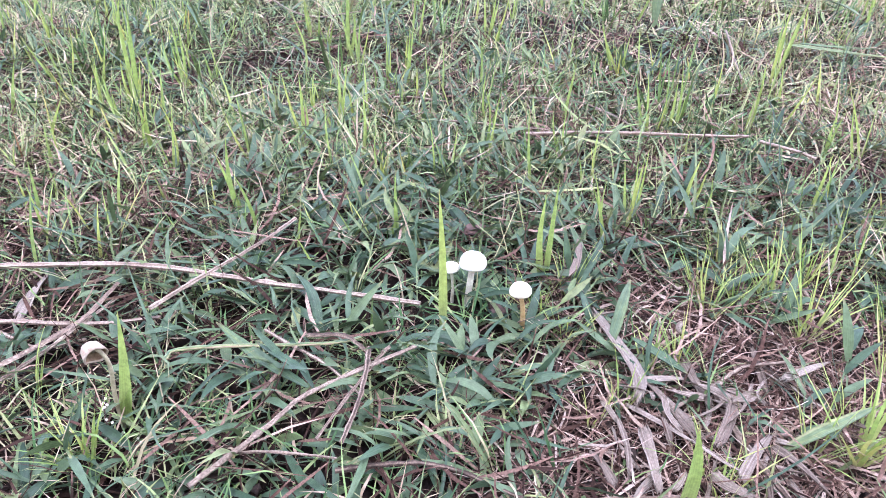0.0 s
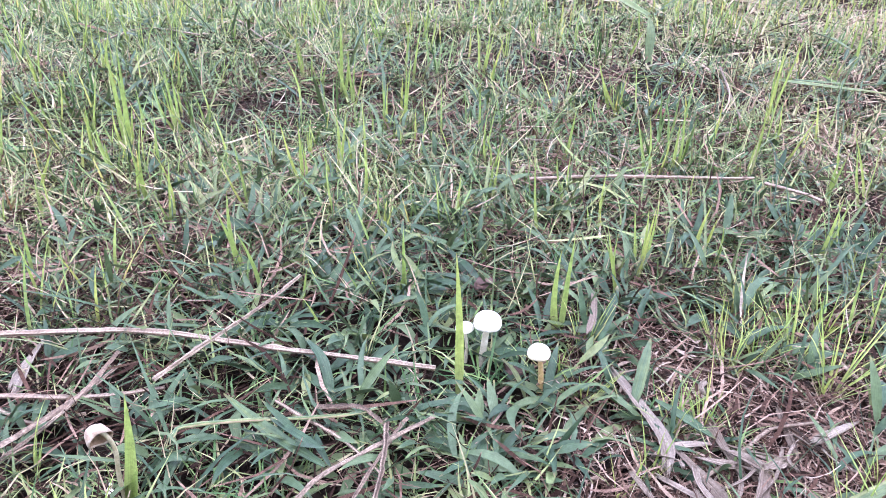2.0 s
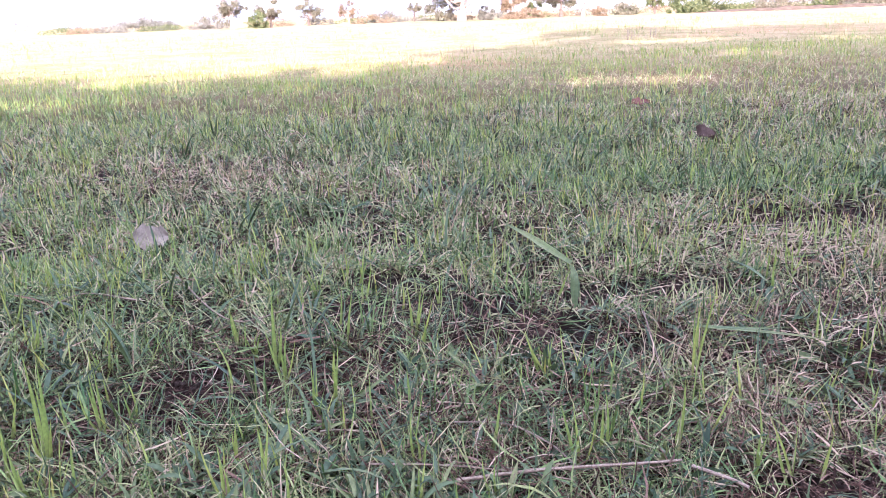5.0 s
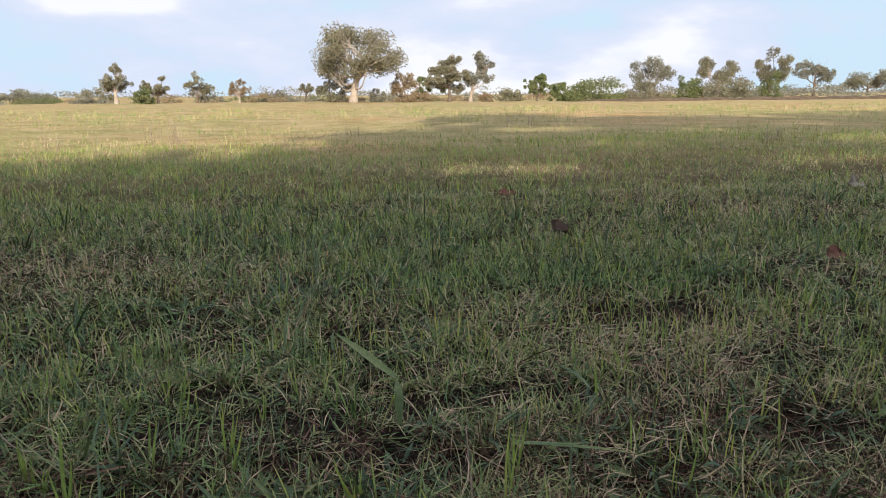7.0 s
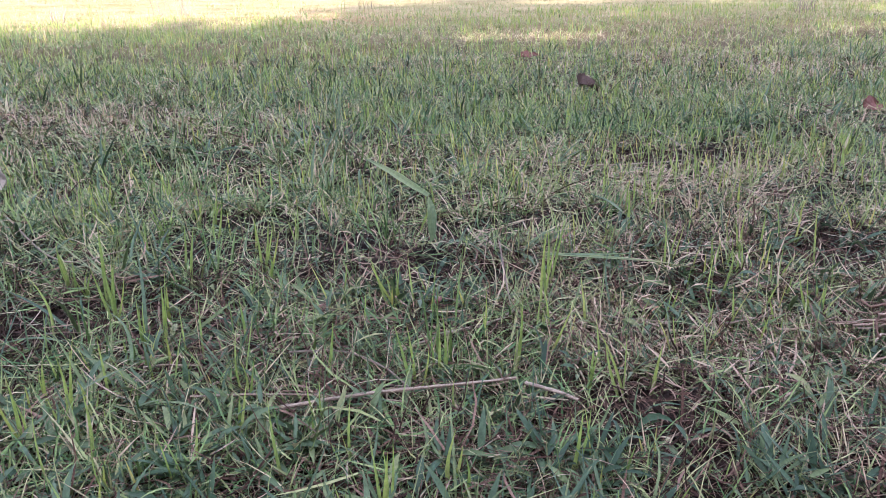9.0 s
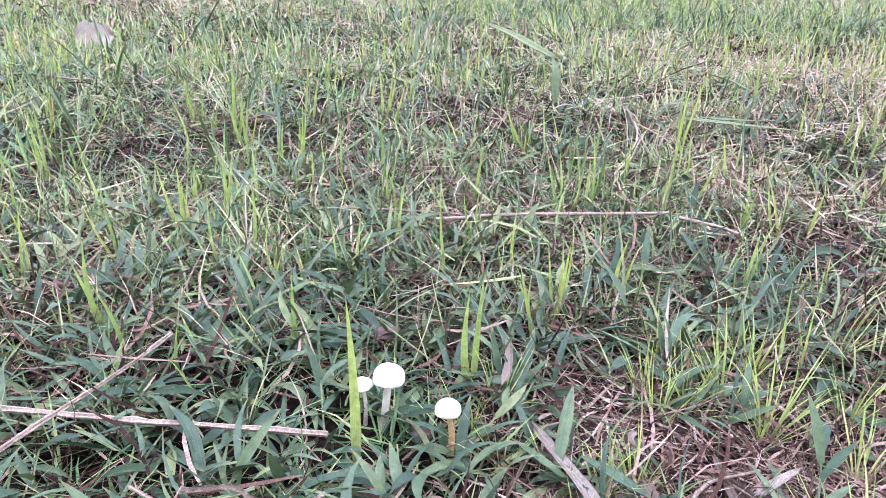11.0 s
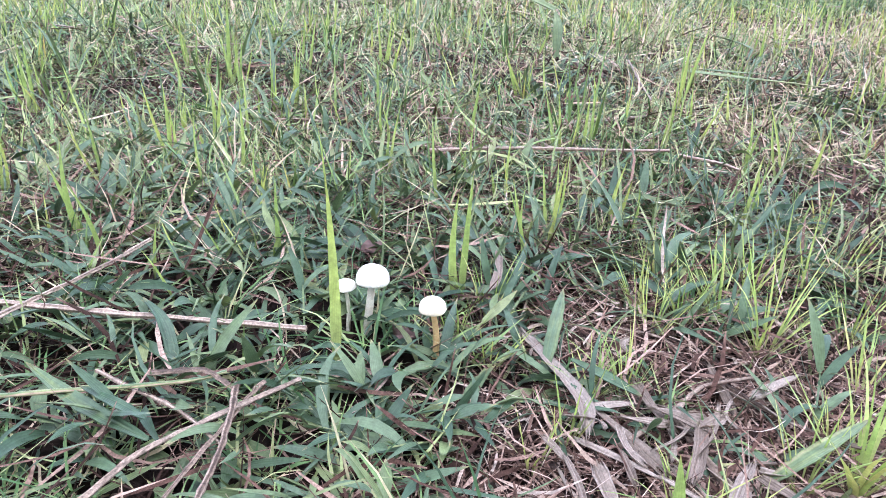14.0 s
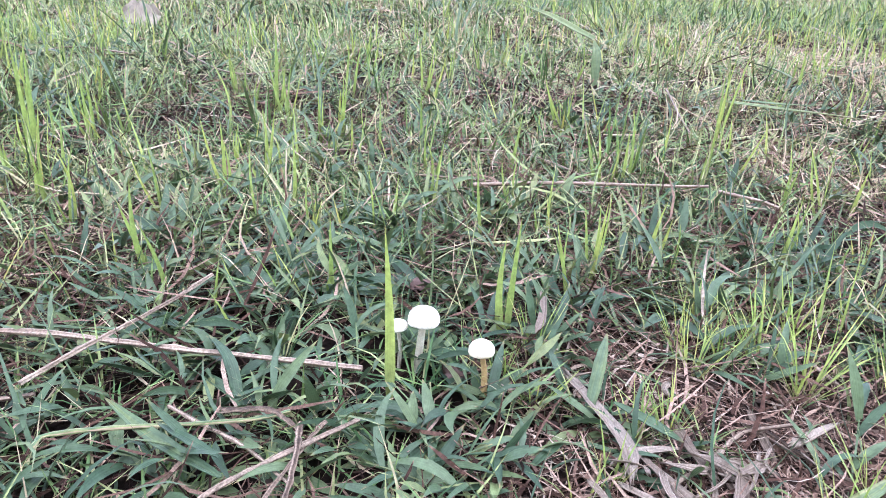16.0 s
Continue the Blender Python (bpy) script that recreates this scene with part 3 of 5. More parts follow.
bush("rust-tinged bush between trees", 12.2, 73.6, 3.1, 10.6, 13.8, 1500, CROWN_RUST, 37)
bush("tall narrow green bush", 14.1, 74.6, 2.7, 13.3, 15.0, 900, CROWN_GREEN, 38)
bush("dry orange-brown brush at the field's edge", 12.6, 69, 0.85, 10.6, 14.6, 900, CROWN_RUST, 39, 0.08)
bush("dry russet brush heap", 19.1, 69, 0.85, 18.3, 19.9, 600, CROWN_RUST, 40, 0.08)
bush("low yellowish bush at the field's edge", 22.4, 72, 1.1, 21.1, 23.7, 900, CROWN_OLIVE, 41)
bush("rounded green bush beside a tree", 27.5, 72, 2.1, 26.4, 28.6, 1200, CROWN_GREEN, 42)
bush("low dark hedge bush", 29.4, 74, 1.15, 28.4, 30.8, 700, CROWN_GREEN, 43)
bush("wide bright green hedge bush", 33.7, 76, 2.45, 30.4, 37.4, 2600, CROWN_GREEN, 44)
bush("green hedge bush under an open tree", 39.6, 77, 1.9, 37.2, 42.6, 1500, CROWN_OLIVE, 45)
bush("dense green bush in the hedge", 44.3, 76, 3.0, 42.6, 46.0, 1500, CROWN_GREEN, 46)
bush("broad yellow-green hedge bush", 48.7, 76, 2.6, 45.8, 52.4, 2200, CROWN_OLIVE, 47)
bush("dark foot growth under the two-tiered tree", 62.5, 87, 3.4, 60.6, 64.6, 1300, CROWN_GREEN, 48)
bush("low far scrub on the horizon", 70.0, 112, 2.2, 62.0, 80.0, 1400, CROWN_GREY, 49, 0.16)
bush("low far reeds on the horizon", 92.0, 122, 2.0, 80.0, 108.0, 2200, CROWN_GREY, 50, 0.18)

# scrub between the trees
sr = np.random.default_rng(71)
for k in range(30):
    bx = -36 + k * 3.5 + sr.normal() * 0.8
    by = 84 + 8 * sr.random() + max(0, bx - 50) * 0.5
    wide = 1.6 + 1.4 * sr.random()
    bush(("low dusty green scrub at the field's edge", "low dry brownish scrub at the field's edge", "low grey-green scrub at the field's edge")[k % 3], bx, by, 0.55 + 0.5 * sr.random(), bx - wide, bx + wide, 520, (CROWN_GREEN, CROWN_RUST, CROWN_GREY)[k % 3], 200 + k, 0.085)

# a low earth bank along the far side of the field
bank_x = np.linspace(24, 86, 90)
bank_y = 63 + 0.06 * (bank_x - 24) + 1.2 * lattice(bank_x * 0.2, bank_x * 0, 51)
bank_u = np.linspace(-1, 1, 9)
BX, BU = np.meshgrid(bank_x, bank_u, indexing="ij")
BY = np.broadcast_to(bank_y[:, None], BX.shape) + BU * 1.3
BZ = ground_z(BX, BY) - 0.03 + (0.20 + 0.22 * lattice(BX * 0.7, BU * 2, 52)) * (1 - BU ** 2) * np.clip((BX - 24) / 8, 0, 1)
bi = np.arange(BX.size).reshape(BX.shape)
tagged(new("earth_bank", mesh_of("earth_bank", np.stack([BX, BY, BZ], -1), np.stack([bi[:-1, :-1], bi[1:, :-1], bi[1:, 1:], bi[:-1, 1:]], -1).reshape(-1, 4), BANK)), "low brown earth bank along the far field edge", "bank", kind="structure")

# a far wood closes the distance
fr = np.random.default_rng(5)
fx = np.linspace(-420, 620, 420)
far_c = np.stack([fx + fr.normal(size=420) * 2, 330 + fr.normal(size=420) * 14, (0.3 + 5.0 * lattice(fx * 0.05, fx * 0, 8)) * fr.random(420)], -1)
tagged(new("far_wood", joined("far_wood", [leaf_cloud(far_c, (2.6, 2.0, 0.8), 20000, 0.42, 6)], CROWN_GREY)), "far low line of woods on the horizon", "woods", kind="stuff")

gl_r = np.random.default_rng(83)
GLINTS = [(2.1, 5.8, 1.1, 0.8), (5.2, 5.9, 1.3, 1.0), (-2.3, 5.5, 0.7, 0.6), (4.6, 12.0, 1.2, 1.2)]
GLINTS += [(gl_r.uniform(0.5, 12), gl_r.uniform(7.5, 22), gl_r.uniform(0.25, 0.8), gl_r.uniform(0.3, 1.0)) for _ in range(16)]
# the trees behind the camera, whose long shadows lie over the near field
for sx, sy, high, wide, seed in ((3.9, -11.5, 12.9, 6.2, 61), (14.0, -10.5, 12.6, 6.2, 62), (24.5, -11.0, 12.4, 6.4, 65)):
    tree("shade_tree", "tall dense tree casting evening shade over the grass", sx, sy, high, sx - wide, sx + wide, 3.2, 5600, 0.35, BARK_DARK, CROWN_GREEN, seed, trunk=0.3, clumps=80, hollow=0.0, group="shade trees", glints=GLINTS)
for sx, sy, high, wide, seed in ((-9.0, -10.0, 7.4, 5.8, 63), (-19.0, -10.5, 7.2, 5.8, 64), (-2.0, -13.5, 8.6, 5.6, 66)):
    tree("shade_tree", "low dense tree casting evening shade over the grass", sx, sy, high, sx - wide, sx + wide, 2.0, 4800, 0.34, BARK_DARK, CROWN_OLIVE, seed, trunk=0.22, clumps=70, hollow=0.0, group="shade trees", glints=GLINTS)

# ---- the sward, in bands that thin out with distance ----
def scatter(count, near, far):
    """Places spread evenly over the part of the field between two distances."""
    left, right, pad = 0.74, 1.0, 0.22
    y = np.sqrt(rng.random(count) * ((far + pad) ** 2 - (near + pad) ** 2) + (near + pad) ** 2) - pad
    x = -left * (y + pad) + rng.random(count) * (left + right) * (y + pad)
    return x, y


def bare(x, y):
    """How bare the soil lies: near 1 in the open patches of dark earth."""
    spots = ((0.36, 0.50, 0.12, 0.10), (0.25, 0.575, 0.08, 0.06), (0.22, 0.42, 0.10, 0.09), (-0.16, 1.19, 0.17, 0.09), (0.55, 0.83, 0.10, 0.07), (0.10, 1.60, 0.15, 0.08), (0.31, 0.40, 0.12, 0.08),
             (0.17, 1.45, 0.22, 0.075), (0.62, 1.47, 0.15, 0.06), (0.29, 1.29, 0.13, 0.05), (1.09, 1.19, 0.15, 0.06), (-0.17, 4.28, 0.3, 0.1), (0.50, 1.47, 0.10, 0.05), (0.78, 1.45, 0.13, 0.05), (1.19, 1.90, 0.20, 0.07), (0.49, 1.22, 0.10, 0.04), (0.31, 2.36, 0.20, 0.08))
    b = np.zeros_like(x)
    for px, py, rx, ry in spots:
        b = np.maximum(b, np.exp(-(((x - px) / rx) ** 2 + ((y - py) / ry) ** 2)))
    return np.clip(b * (0.9 + 0.8 * lattice(x * 22, y * 22, 14)), 0, 1)


def near_line(x, y, points, reach):
    """1 on a line in the plan, falling to 0 at its reach."""
    best = np.full(len(x), 1e9)
    for (ax, ay), (bx, by) in zip(points[:-1], points[1:]):
        t = np.clip(((x - ax) * (bx - ax) + (y - ay) * (by - ay)) / ((bx - ax) ** 2 + (by - ay) ** 2), 0, 1)
        best = np.minimum(best, np.hypot(x - ax - t * (bx - ax), y - ay - t * (by - ay)))
    return np.clip(1.4 - best / reach, 0, 1)


def pressed(x, y):
    """Where stalks weigh the turf down and the mushrooms have pushed it aside."""
    lines = (((-0.33, 0.575), (-0.07, 0.555), (0.054, 0.530)), ((-0.07, 0.355), (0.054, 0.478)), ((0.157, 0.860), (0.418, 0.870)), ((0.022, 0.47), (0.015, 0.39)), ((0.012, 0.383), (0.123, 0.368)),
             ((0.40, 1.25), (0.40, 1.36)), ((0.189, 0.555), (0.205, 0.43)), ((-0.148, 0.515), (-0.07, 0.66)))
    p = np.zeros(len(x))
    for line in lines:
        p = np.maximum(p, near_line(x, y, line, 0.011))
    return np.maximum(p, near_line(x, y, ((0.375, 1.24), (0.41, 1.33)), 0.03))


def kept(x, y, chance):
    k = rng.random(len(x)) < chance * (1 - 0.85 * pressed(x, y))
    return x[k], y[k]


def rooted(x, y, up=0.0):
    return np.stack([x, y, ground_z(x, y) + up], -1)


def tints(x, y, scale, seed, sway):
    """Blade tints that drift from patch to patch."""
    return np.clip(rng.random(len(x)) * (1 - sway) + sway * lattice(x * scale, y * scale, seed), 0, 1)


TAU = 2 * np.pi
CLEARINGS = (((0.0905, 0.577), (0.0885, 0.520)), ((0.1335, 0.5428), (0.130, 0.490)), ((0.0780, 0.580), (0.077, 0.528)), ((-0.132, 0.437), (-0.120, 0.390)), ((0.189, 0.560), (0.208, 0.500)), ((0.208, 0.500), (0.204, 0.380)), ((0.222, 0.455), (0.243, 0.410)), ((0.405, 1.330), (0.390, 1.250)))


def opened(pieces, per, reach=0.010, above=0.032):
    """Leaves without those that stand in front of the mushrooms' stalks."""
    V, F, along, tint, across = pieces
    n = len(V) // per
    P = V.reshape(n, per, 3)
    inside = np.zeros(n, bool)
    for line in CLEARINGS:
        hit = near_line(P[..., 0].ravel(), P[..., 1].ravel(), line, reach).reshape(n, per) > 0.4
        inside |= (hit & (P[..., 2] > above)).any(1)
    F = F.reshape(n, -1, 4)[~inside]
    fresh = np.cumsum(~inside) - 1
    F = F + ((fresh - np.arange(n)) * per)[~inside][:, None, None]
    rows = np.repeat(~inside, per)
    return V[rows], F.reshape(-1, 4), along[rows], tint[rows], across[rows]


def tufted(count, per, near, far, radius, chance=None):
    """Blades in tufts: roots, outward bearings, and one height and one tint for each tuft."""
    cx, cy = scatter(count, near, far)
    if chance is not None:
        cx, cy = kept(cx, cy, chance(cx, cy))
    m = len(cx)
    size, hue = np.repeat(rng.uniform(0.55, 1.35, m), per), np.repeat(rng.random(m), per)
    a = rng.random(m * per) * TAU
    r = np.abs(rng.normal(0, 1, m * per)) * radius
    return np.repeat(cx, per) + r * np.cos(a), np.repeat(cy, per) + r * np.sin(a), a + rng.normal(0, 0.6, m * per), size, hue


def lush(x, y):
    """Where the low broad-leaved grass grows thickest."""
    return np.maximum(np.exp(-(((x - 0.06) / 0.20) ** 2 + ((y - 0.55) / 0.19) ** 2)), 0.6 * np.exp(-(((x - 0.03) / 0.16) ** 2 + ((y - 0.76) / 0.12) ** 2)))


def vigour(x, y):
    """How green the sward stands, 0 straw to 1 lush: drifting patches, the larger tufts and worn places of this field,
    and one painted sun patch.
    """
    v = 0.25 + 0.32 * lattice(x * 0.8, y * 0.8, 61) + 0.34 * lattice(x * 2.9, y * 2.9, 62)
    for px, py, rx, ry, k in ((-0.18, 2.15, 0.40, 0.20, 0.5), (0.34, 1.77, 0.34, 0.13, 0.5), (-0.50, 1.62, 0.35, 0.28, 0.4), (-0.30, 1.20, 0.25, 0.18, 0.3), (0.36, 1.02, 0.25, 0.10, 0.3), (0.53, 3.0, 0.7, 0.5, 0.4), (0.86, 2.35, 0.5, 0.25, 0.4), (1.39, 2.2, 0.28, 0.14, 0.45), (-1.7, 6.4, 2.4, 0.9, 0.45),
                              # the last entry here pales the grass where a patch of sun falls
                              (0.1, 0.6, 0.3, 0.2, 0.3), (-0.54, 2.86, 0.35, 0.25, -0.45), (-0.17, 4.28, 0.28, 0.12, -0.5), (-1.3, 4.7, 1.6, 0.9, 0.3), (1.10, 1.66, 0.30, 0.14, -0.3), (1.97, 2.2, 0.35, 0.2, -0.35), (0.95, 1.22, 0.30, 0.14, -0.4), (0.66, 0.98, 0.14, 0.08, -0.4), (2.1, 5.5, 1.2, 0.5, -0.3)):
        v = v + k * np.exp(-(((x - px) / rx) ** 2 + ((y - py) / ry) ** 2))
    return np.clip(v, 0, 1)


def dried_and_paled(x, y, hue, spread=0.5):
    """Blade tints: green where the sward is lush, straw where it is worn; the distance terms paint in pale glare."""
    n = len(x)
    t = 0.92 - 0.58 * vigour(x, y) + 0.07 * np.clip((y - 0.9) / 0.5, 0, 1) + 0.10 * np.clip((y - 2.0) / 2.0, 0, 1) + (hue - 0.5) * 0.30 + (rng.random(n) - 0.5) * spread
    return np.minimum(np.clip(t, 0, 1), np.where(rng.random(n) < 0.06, 1.0, 0.90))


# broad low leaves, set left and right along short creeping shoots
x, y = scatter(5600, 0.22, 1.35)
x, y = kept(x, y, (0.16 - 0.08 * np.clip((y - 0.75) / 0.3, 0, 1) + 0.75 * lush(x, y) + 0.25 * (lattice(x * 7, y * 7, 4) > 0.55)) * (1 - 0.93 * bare(x, y)) * np.clip(0.40 + (y - 0.33) * 4.5, 0.25, 1) * (0.45 + 1.0 * lattice(x * 16, y * 16, 44)))
m, nodes = len(x), 6
run_az, run_el, run_len = rng.random(m) * TAU, rng.uniform(0.02, 0.75, m), rng.uniform(0.03, 0.075, m)
run_hue = np.clip(tints(x, y, 9, 5, 0.30) * 0.95, 0, 1)
run_root = rooted(x, y, 0.003)
runners = ribbons(run_root, run_az, run_el, 0.5, run_len, rng.uniform(0.0010, 0.0019, m), 4, "stem", 0.0, 0, 0, np.clip(run_hue * 0.5 + 0.45, 0, 1))
stem_places = runners[0].reshape(m, 5, 2, 3).mean(2)
leaf_sets = [runners]
for k in range(nodes):
    u = (k + 0.6) / nodes * 4
    low = min(3, int(u))
    at = stem_places[:, low] + (stem_places[:, low + 1] - stem_places[:, low]) * (u - low)
    end = k == nodes - 1
    turn = run_az + (0 if end else (-1) ** k) * rng.uniform(0.4, 1.2, m)
    leaf_sets.append(opened(ribbons(at, turn, np.clip(run_el + rng.uniform(-0.15, 0.65, m), 0, 1.35), rng.uniform(0.1, 1.6, m), rng.uniform(0.018, 0.052, m), rng.uniform(0.0034, 0.0088, m), 5, "leaf", 0.55, rng.normal(0, 0.6, m), rng.normal(0, 0.6, m), np.clip(run_hue * 0.50 + 0.46 * rng.random(m) ** 1.3, 0, 1)), 18))
x, y = scatter(14000, 1.3, 4.2)
x, y = kept(x, y, (0.10 + 0.9 * vigour(x, y)) * (1 - 0.9 * bare(x, y)))
n = len(x)
broad_mid = ribbons(rooted(x, y, 0.008), rng.random(n) * TAU, rng.uniform(0.1, 1.2, n), rng.uniform(0.2, 1.4, n), rng.uniform(0.02, 0.055, n), rng.uniform(0.0028, 0.0062, n), 3, "leaf", 0.0, rng.normal(0, 0.4, n), rng.normal(0, 0.5, n), np.clip(tints(x, y, 3, 5, 0.35) * 0.95, 0, 1))
x, y, a, size, hue = tufted(1150, 5, 0.9, 4.6, 0.018, lambda u, v: np.clip(1.9 * vigour(u, v) - 0.55, 0.03, 1))
n = len(x)
broad_tall = ribbons(rooted(x, y), a, rng.uniform(0.5, 1.4, n), rng.uniform(0.1, 1.3, n), rng.uniform(0.06, 0.13, n) * size, rng.uniform(0.0045, 0.0085, n), 6, "blade", 0.4, rng.normal(0, 0.4, n), rng.normal(0, 0.3, n), np.clip(0.3 * hue + 0.5 * rng.random(n) + 0.12, 0, 0.95))

# longer narrow blades that arch out over the low turf
x, y, a, size, hue = tufted(2500, 4, 0.22, 1.6, 0.012, lambda u, v: (0.85 - 0.35 * lush(u, v)) * (1 - 0.7 * bare(u, v)))
n = len(x)
long_near = opened(ribbons(rooted(x, y), a, rng.uniform(0.2, 1.2, n), rng.uniform(0.1, 1.6, n), rng.uniform(0.04, 0.095, n) * size, rng.uniform(0.0013, 0.0038, n), 5, "blade", 0.35, rng.normal(0, 0.7, n), rng.normal(0, 0.5, n), np.clip(0.35 * hue + 0.6 * rng.random(n) + 0.06, 0, 1)), 18)

# wide blue-green blades lying and leaning in loose sprays over the turf
x, y, a, size, hue = tufted(210, 3, 0.85, 2.6, 0.02, lambda u, v: (0.35 + 0.65 * (vigour(u, v) > 0.6)) * (1 - bare(u, v)) * (1 - lush(u, v)))
n = len(x)
sprays = opened(ribbons(rooted(x, y, 0.012), a, rng.uniform(0.1, 0.9, n), rng.uniform(0.1, 1.2, n), rng.uniform(0.055, 0.12, n) * size, rng.uniform(0.0048, 0.0085, n), 7, "blade", 0.5, rng.normal(0, 0.6, n), rng.normal(0, 0.5, n), np.clip(0.25 + 0.35 * hue + 0.25 * rng.random(n), 0, 0.9)), 24, 0.03)
# slender upright blades over the low turf, paler and greyer than it
slender, slender_broad = [], []
rng, held = np.random.default_rng(404), rng
for count, near, far, segs, low, high, thin, wide in ((5200, 0.62, 1.75, 4, 0.040, 0.095, 0.0010, 0.0024), (5500, 1.65, 3.2, 3, 0.045, 0.100, 0.0016, 0.0034)):
    x, y = scatter(count, near, far)
    x, y = kept(x, y, np.clip(0.35 + 1.1 * lattice(x * 5.1, y * 5.1, 36) - 0.3 * lush(x, y), 0, 1) * (1 - 0.9 * bare(x, y)))
    n = len(x)
    grey = rng.random(n) < 0.55
    for which, into, tone, sway in ((grey, slender_broad, 0.60, 0.13), (~grey, slender, 0.74, 0.13)):
        x_, y_, k = x[which], y[which], int(which.sum())
        into.append(opened(ribbons(rooted(x_, y_), rng.random(k) * TAU, rng.uniform(0.75, 1.5, k), rng.uniform(-0.1, 1.0, k), rng.uniform(low, high, k), rng.uniform(thin, wide, k), segs, "blade", 0.0, rng.normal(0, 0.5, k), rng.normal(0, 0.4, k), np.clip(rng.normal(tone, sway, k), 0.2, 0.92)), 2 * segs + 2, 0.016, 0.03))
rng = held
tagged(new("broad_leaf_grass", joined("broad_leaf_grass", [*leaf_sets, broad_mid, broad_tall, long_near, sprays, *slender_broad], BROAD)), "low green broad-leaved creeping grass", "grass", kind="stuff")

# fine upright and leaning blades, in tufts
x, y, a, size, hue = tufted(3300, 7, 0.22, 1.0, 0.008, lambda u, v: (0.85 - 0.4 * lush(u, v)) * (1 - 0.9 * bare(u, v)))
n = len(x)
fine_near = opened(ribbons(rooted(x, y), a, rng.uniform(0.2, 1.4, n), rng.uniform(-0.1, 1.3, n), rng.uniform(0.022, 0.055, n) * size, rng.uniform(0.0010, 0.0026, n), 3, "blade", 0.0, rng.normal(0, 0.5, n), rng.normal(0, 0.4, n), dried_and_paled(x, y, hue, 0.7)), 8)
rising = []
for count, per, near, far, radius, segs, low, high, thin, wide, mixture in ((7600, 5, 0.80, 1.75, 0.014, 4, 0.020, 0.068, 0.0011, 0.0036, 0.5), (8000, 5, 1.65, 2.8, 0.017, 3, 0.026, 0.072, 0.0022, 0.0054, 0.65), (9600, 5, 2.7, 4.4, 0.020, 2, 0.034, 0.085, 0.0032, 0.0070, 0.7)):
    x, y, a, size, hue = tufted(count, per, near, far, radius, lambda u, v: np.clip(1.1 * vigour(u, v) + 2.2 * lattice(u * 8.3, v * 8.3, 9) - 1.1, 0.05 + 0.35 * np.clip((v - 1.7) / 1.0, 0, 1), 1) * (1 - 0.9 * bare(u, v)))
    n = len(x)
    rising.append(opened(ribbons(rooted(x, y), a, rng.uniform(0.3, 1.5, n), rng.uniform(-0.1, 1.9, n), rng.uniform(low, high, n) * size, rng.uniform(thin, wide, n), segs, "blade", 0.0, rng.normal(0, 0.7, n), rng.normal(0, 0.4, n), dried_and_paled(x, y, hue, mixture)), 2 * segs + 2, 0.016, 0.03))
# thin blades and runners lying criss-cross through the turf
lying = []
for count, near, far, segs, thin, wide in ((9000, 0.75, 1.75, 3, 0.0012, 0.0034), (7000, 1.65, 2.8, 2, 0.0018, 0.0042), (7000, 2.7, 4.4, 2, 0.0024, 0.0050)):
    x, y = scatter(count, near, far)
    x, y = kept(x, y, 1 - 0.95 * bare(x, y))
    n = len(x)
    lying.append(ribbons(rooted(x, y, 0.004 + 0.022 * rng.random(n)), rng.random(n) * TAU, rng.normal(0.15, 0.28, n), rng.normal(0.2, 0.5, n), rng.uniform(0.025, 0.090, n), rng.uniform(thin, wide, n), segs, "blade", 0.0, rng.normal(0, 0.9, n), rng.normal(0, 0.5, n), np.clip(dried_and_paled(x, y, rng.random(n), 0.7), 0, 0.93)))
x, y = rng.uniform(-4.5, 5.0, 34000), rng.uniform(-3.0, 4.5, 34000)
out = (x < -0.74 * (y + 0.22)) | (x > 1.0 * (y + 0.22)) | (y < 0.22)
x, y = x[out], y[out]
n = len(x)
fine_round = ribbons(rooted(x, y), rng.random(n) * TAU, rng.uniform(0.1, 1.3, n), rng.uniform(-0.2, 1.2, n), rng.uniform(0.03, 0.08, n), rng.uniform(0.004, 0.008, n), 2, "blade", 0.0, rng.normal(0, 0.4, n), rng.normal(0, 0.3, n), 0.75 * dried_and_paled(x, y, rng.random(n)))
x, y, a, size, hue = tufted(430, 13, 0.95, 6.5, 0.026, lambda u, v: np.clip(1.6 * vigour(u, v) - 0.2, 0.05, 1))
n = len(x)
tussocks = ribbons(rooted(x, y), a, rng.uniform(0.9, 1.5, n), rng.uniform(-0.05, 0.7, n), rng.uniform(0.05, 0.105, n) * size, rng.uniform(0.0022, 0.0042, n), 3, "blade", 0.0, rng.normal(0, 0.2, n), rng.normal(0, 0.2, n), 0.30 + 0.30 * rng.random(n))
tagged(new("fine_grass", joined("fine_grass", [fine_near, *rising, *lying, *slender, fine_round, tussocks], FINE)), "fine short grass blades, green with dry tips", "grass", kind="stuff")

# dead stems and leaf ends between the living blades
x, y = scatter(50000, 0.22, 1.35)
x, y = kept(x, y, (0.50 + 0.5 * lattice(x * 5, y * 5, 11) - 0.42 * lush(x, y) - 0.2 * (y < 0.5)) * (1 - 0.55 * bare(x, y)))
n = len(x)
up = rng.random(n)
# lower stems get darker tints: shade between the blades put into their colour
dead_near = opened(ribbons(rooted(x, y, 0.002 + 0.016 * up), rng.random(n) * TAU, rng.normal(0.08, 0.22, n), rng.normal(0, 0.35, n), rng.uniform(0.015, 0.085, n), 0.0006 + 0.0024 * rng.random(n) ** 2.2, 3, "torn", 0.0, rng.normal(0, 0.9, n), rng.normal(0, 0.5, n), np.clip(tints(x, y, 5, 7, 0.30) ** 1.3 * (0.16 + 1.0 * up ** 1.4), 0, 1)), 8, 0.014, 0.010)
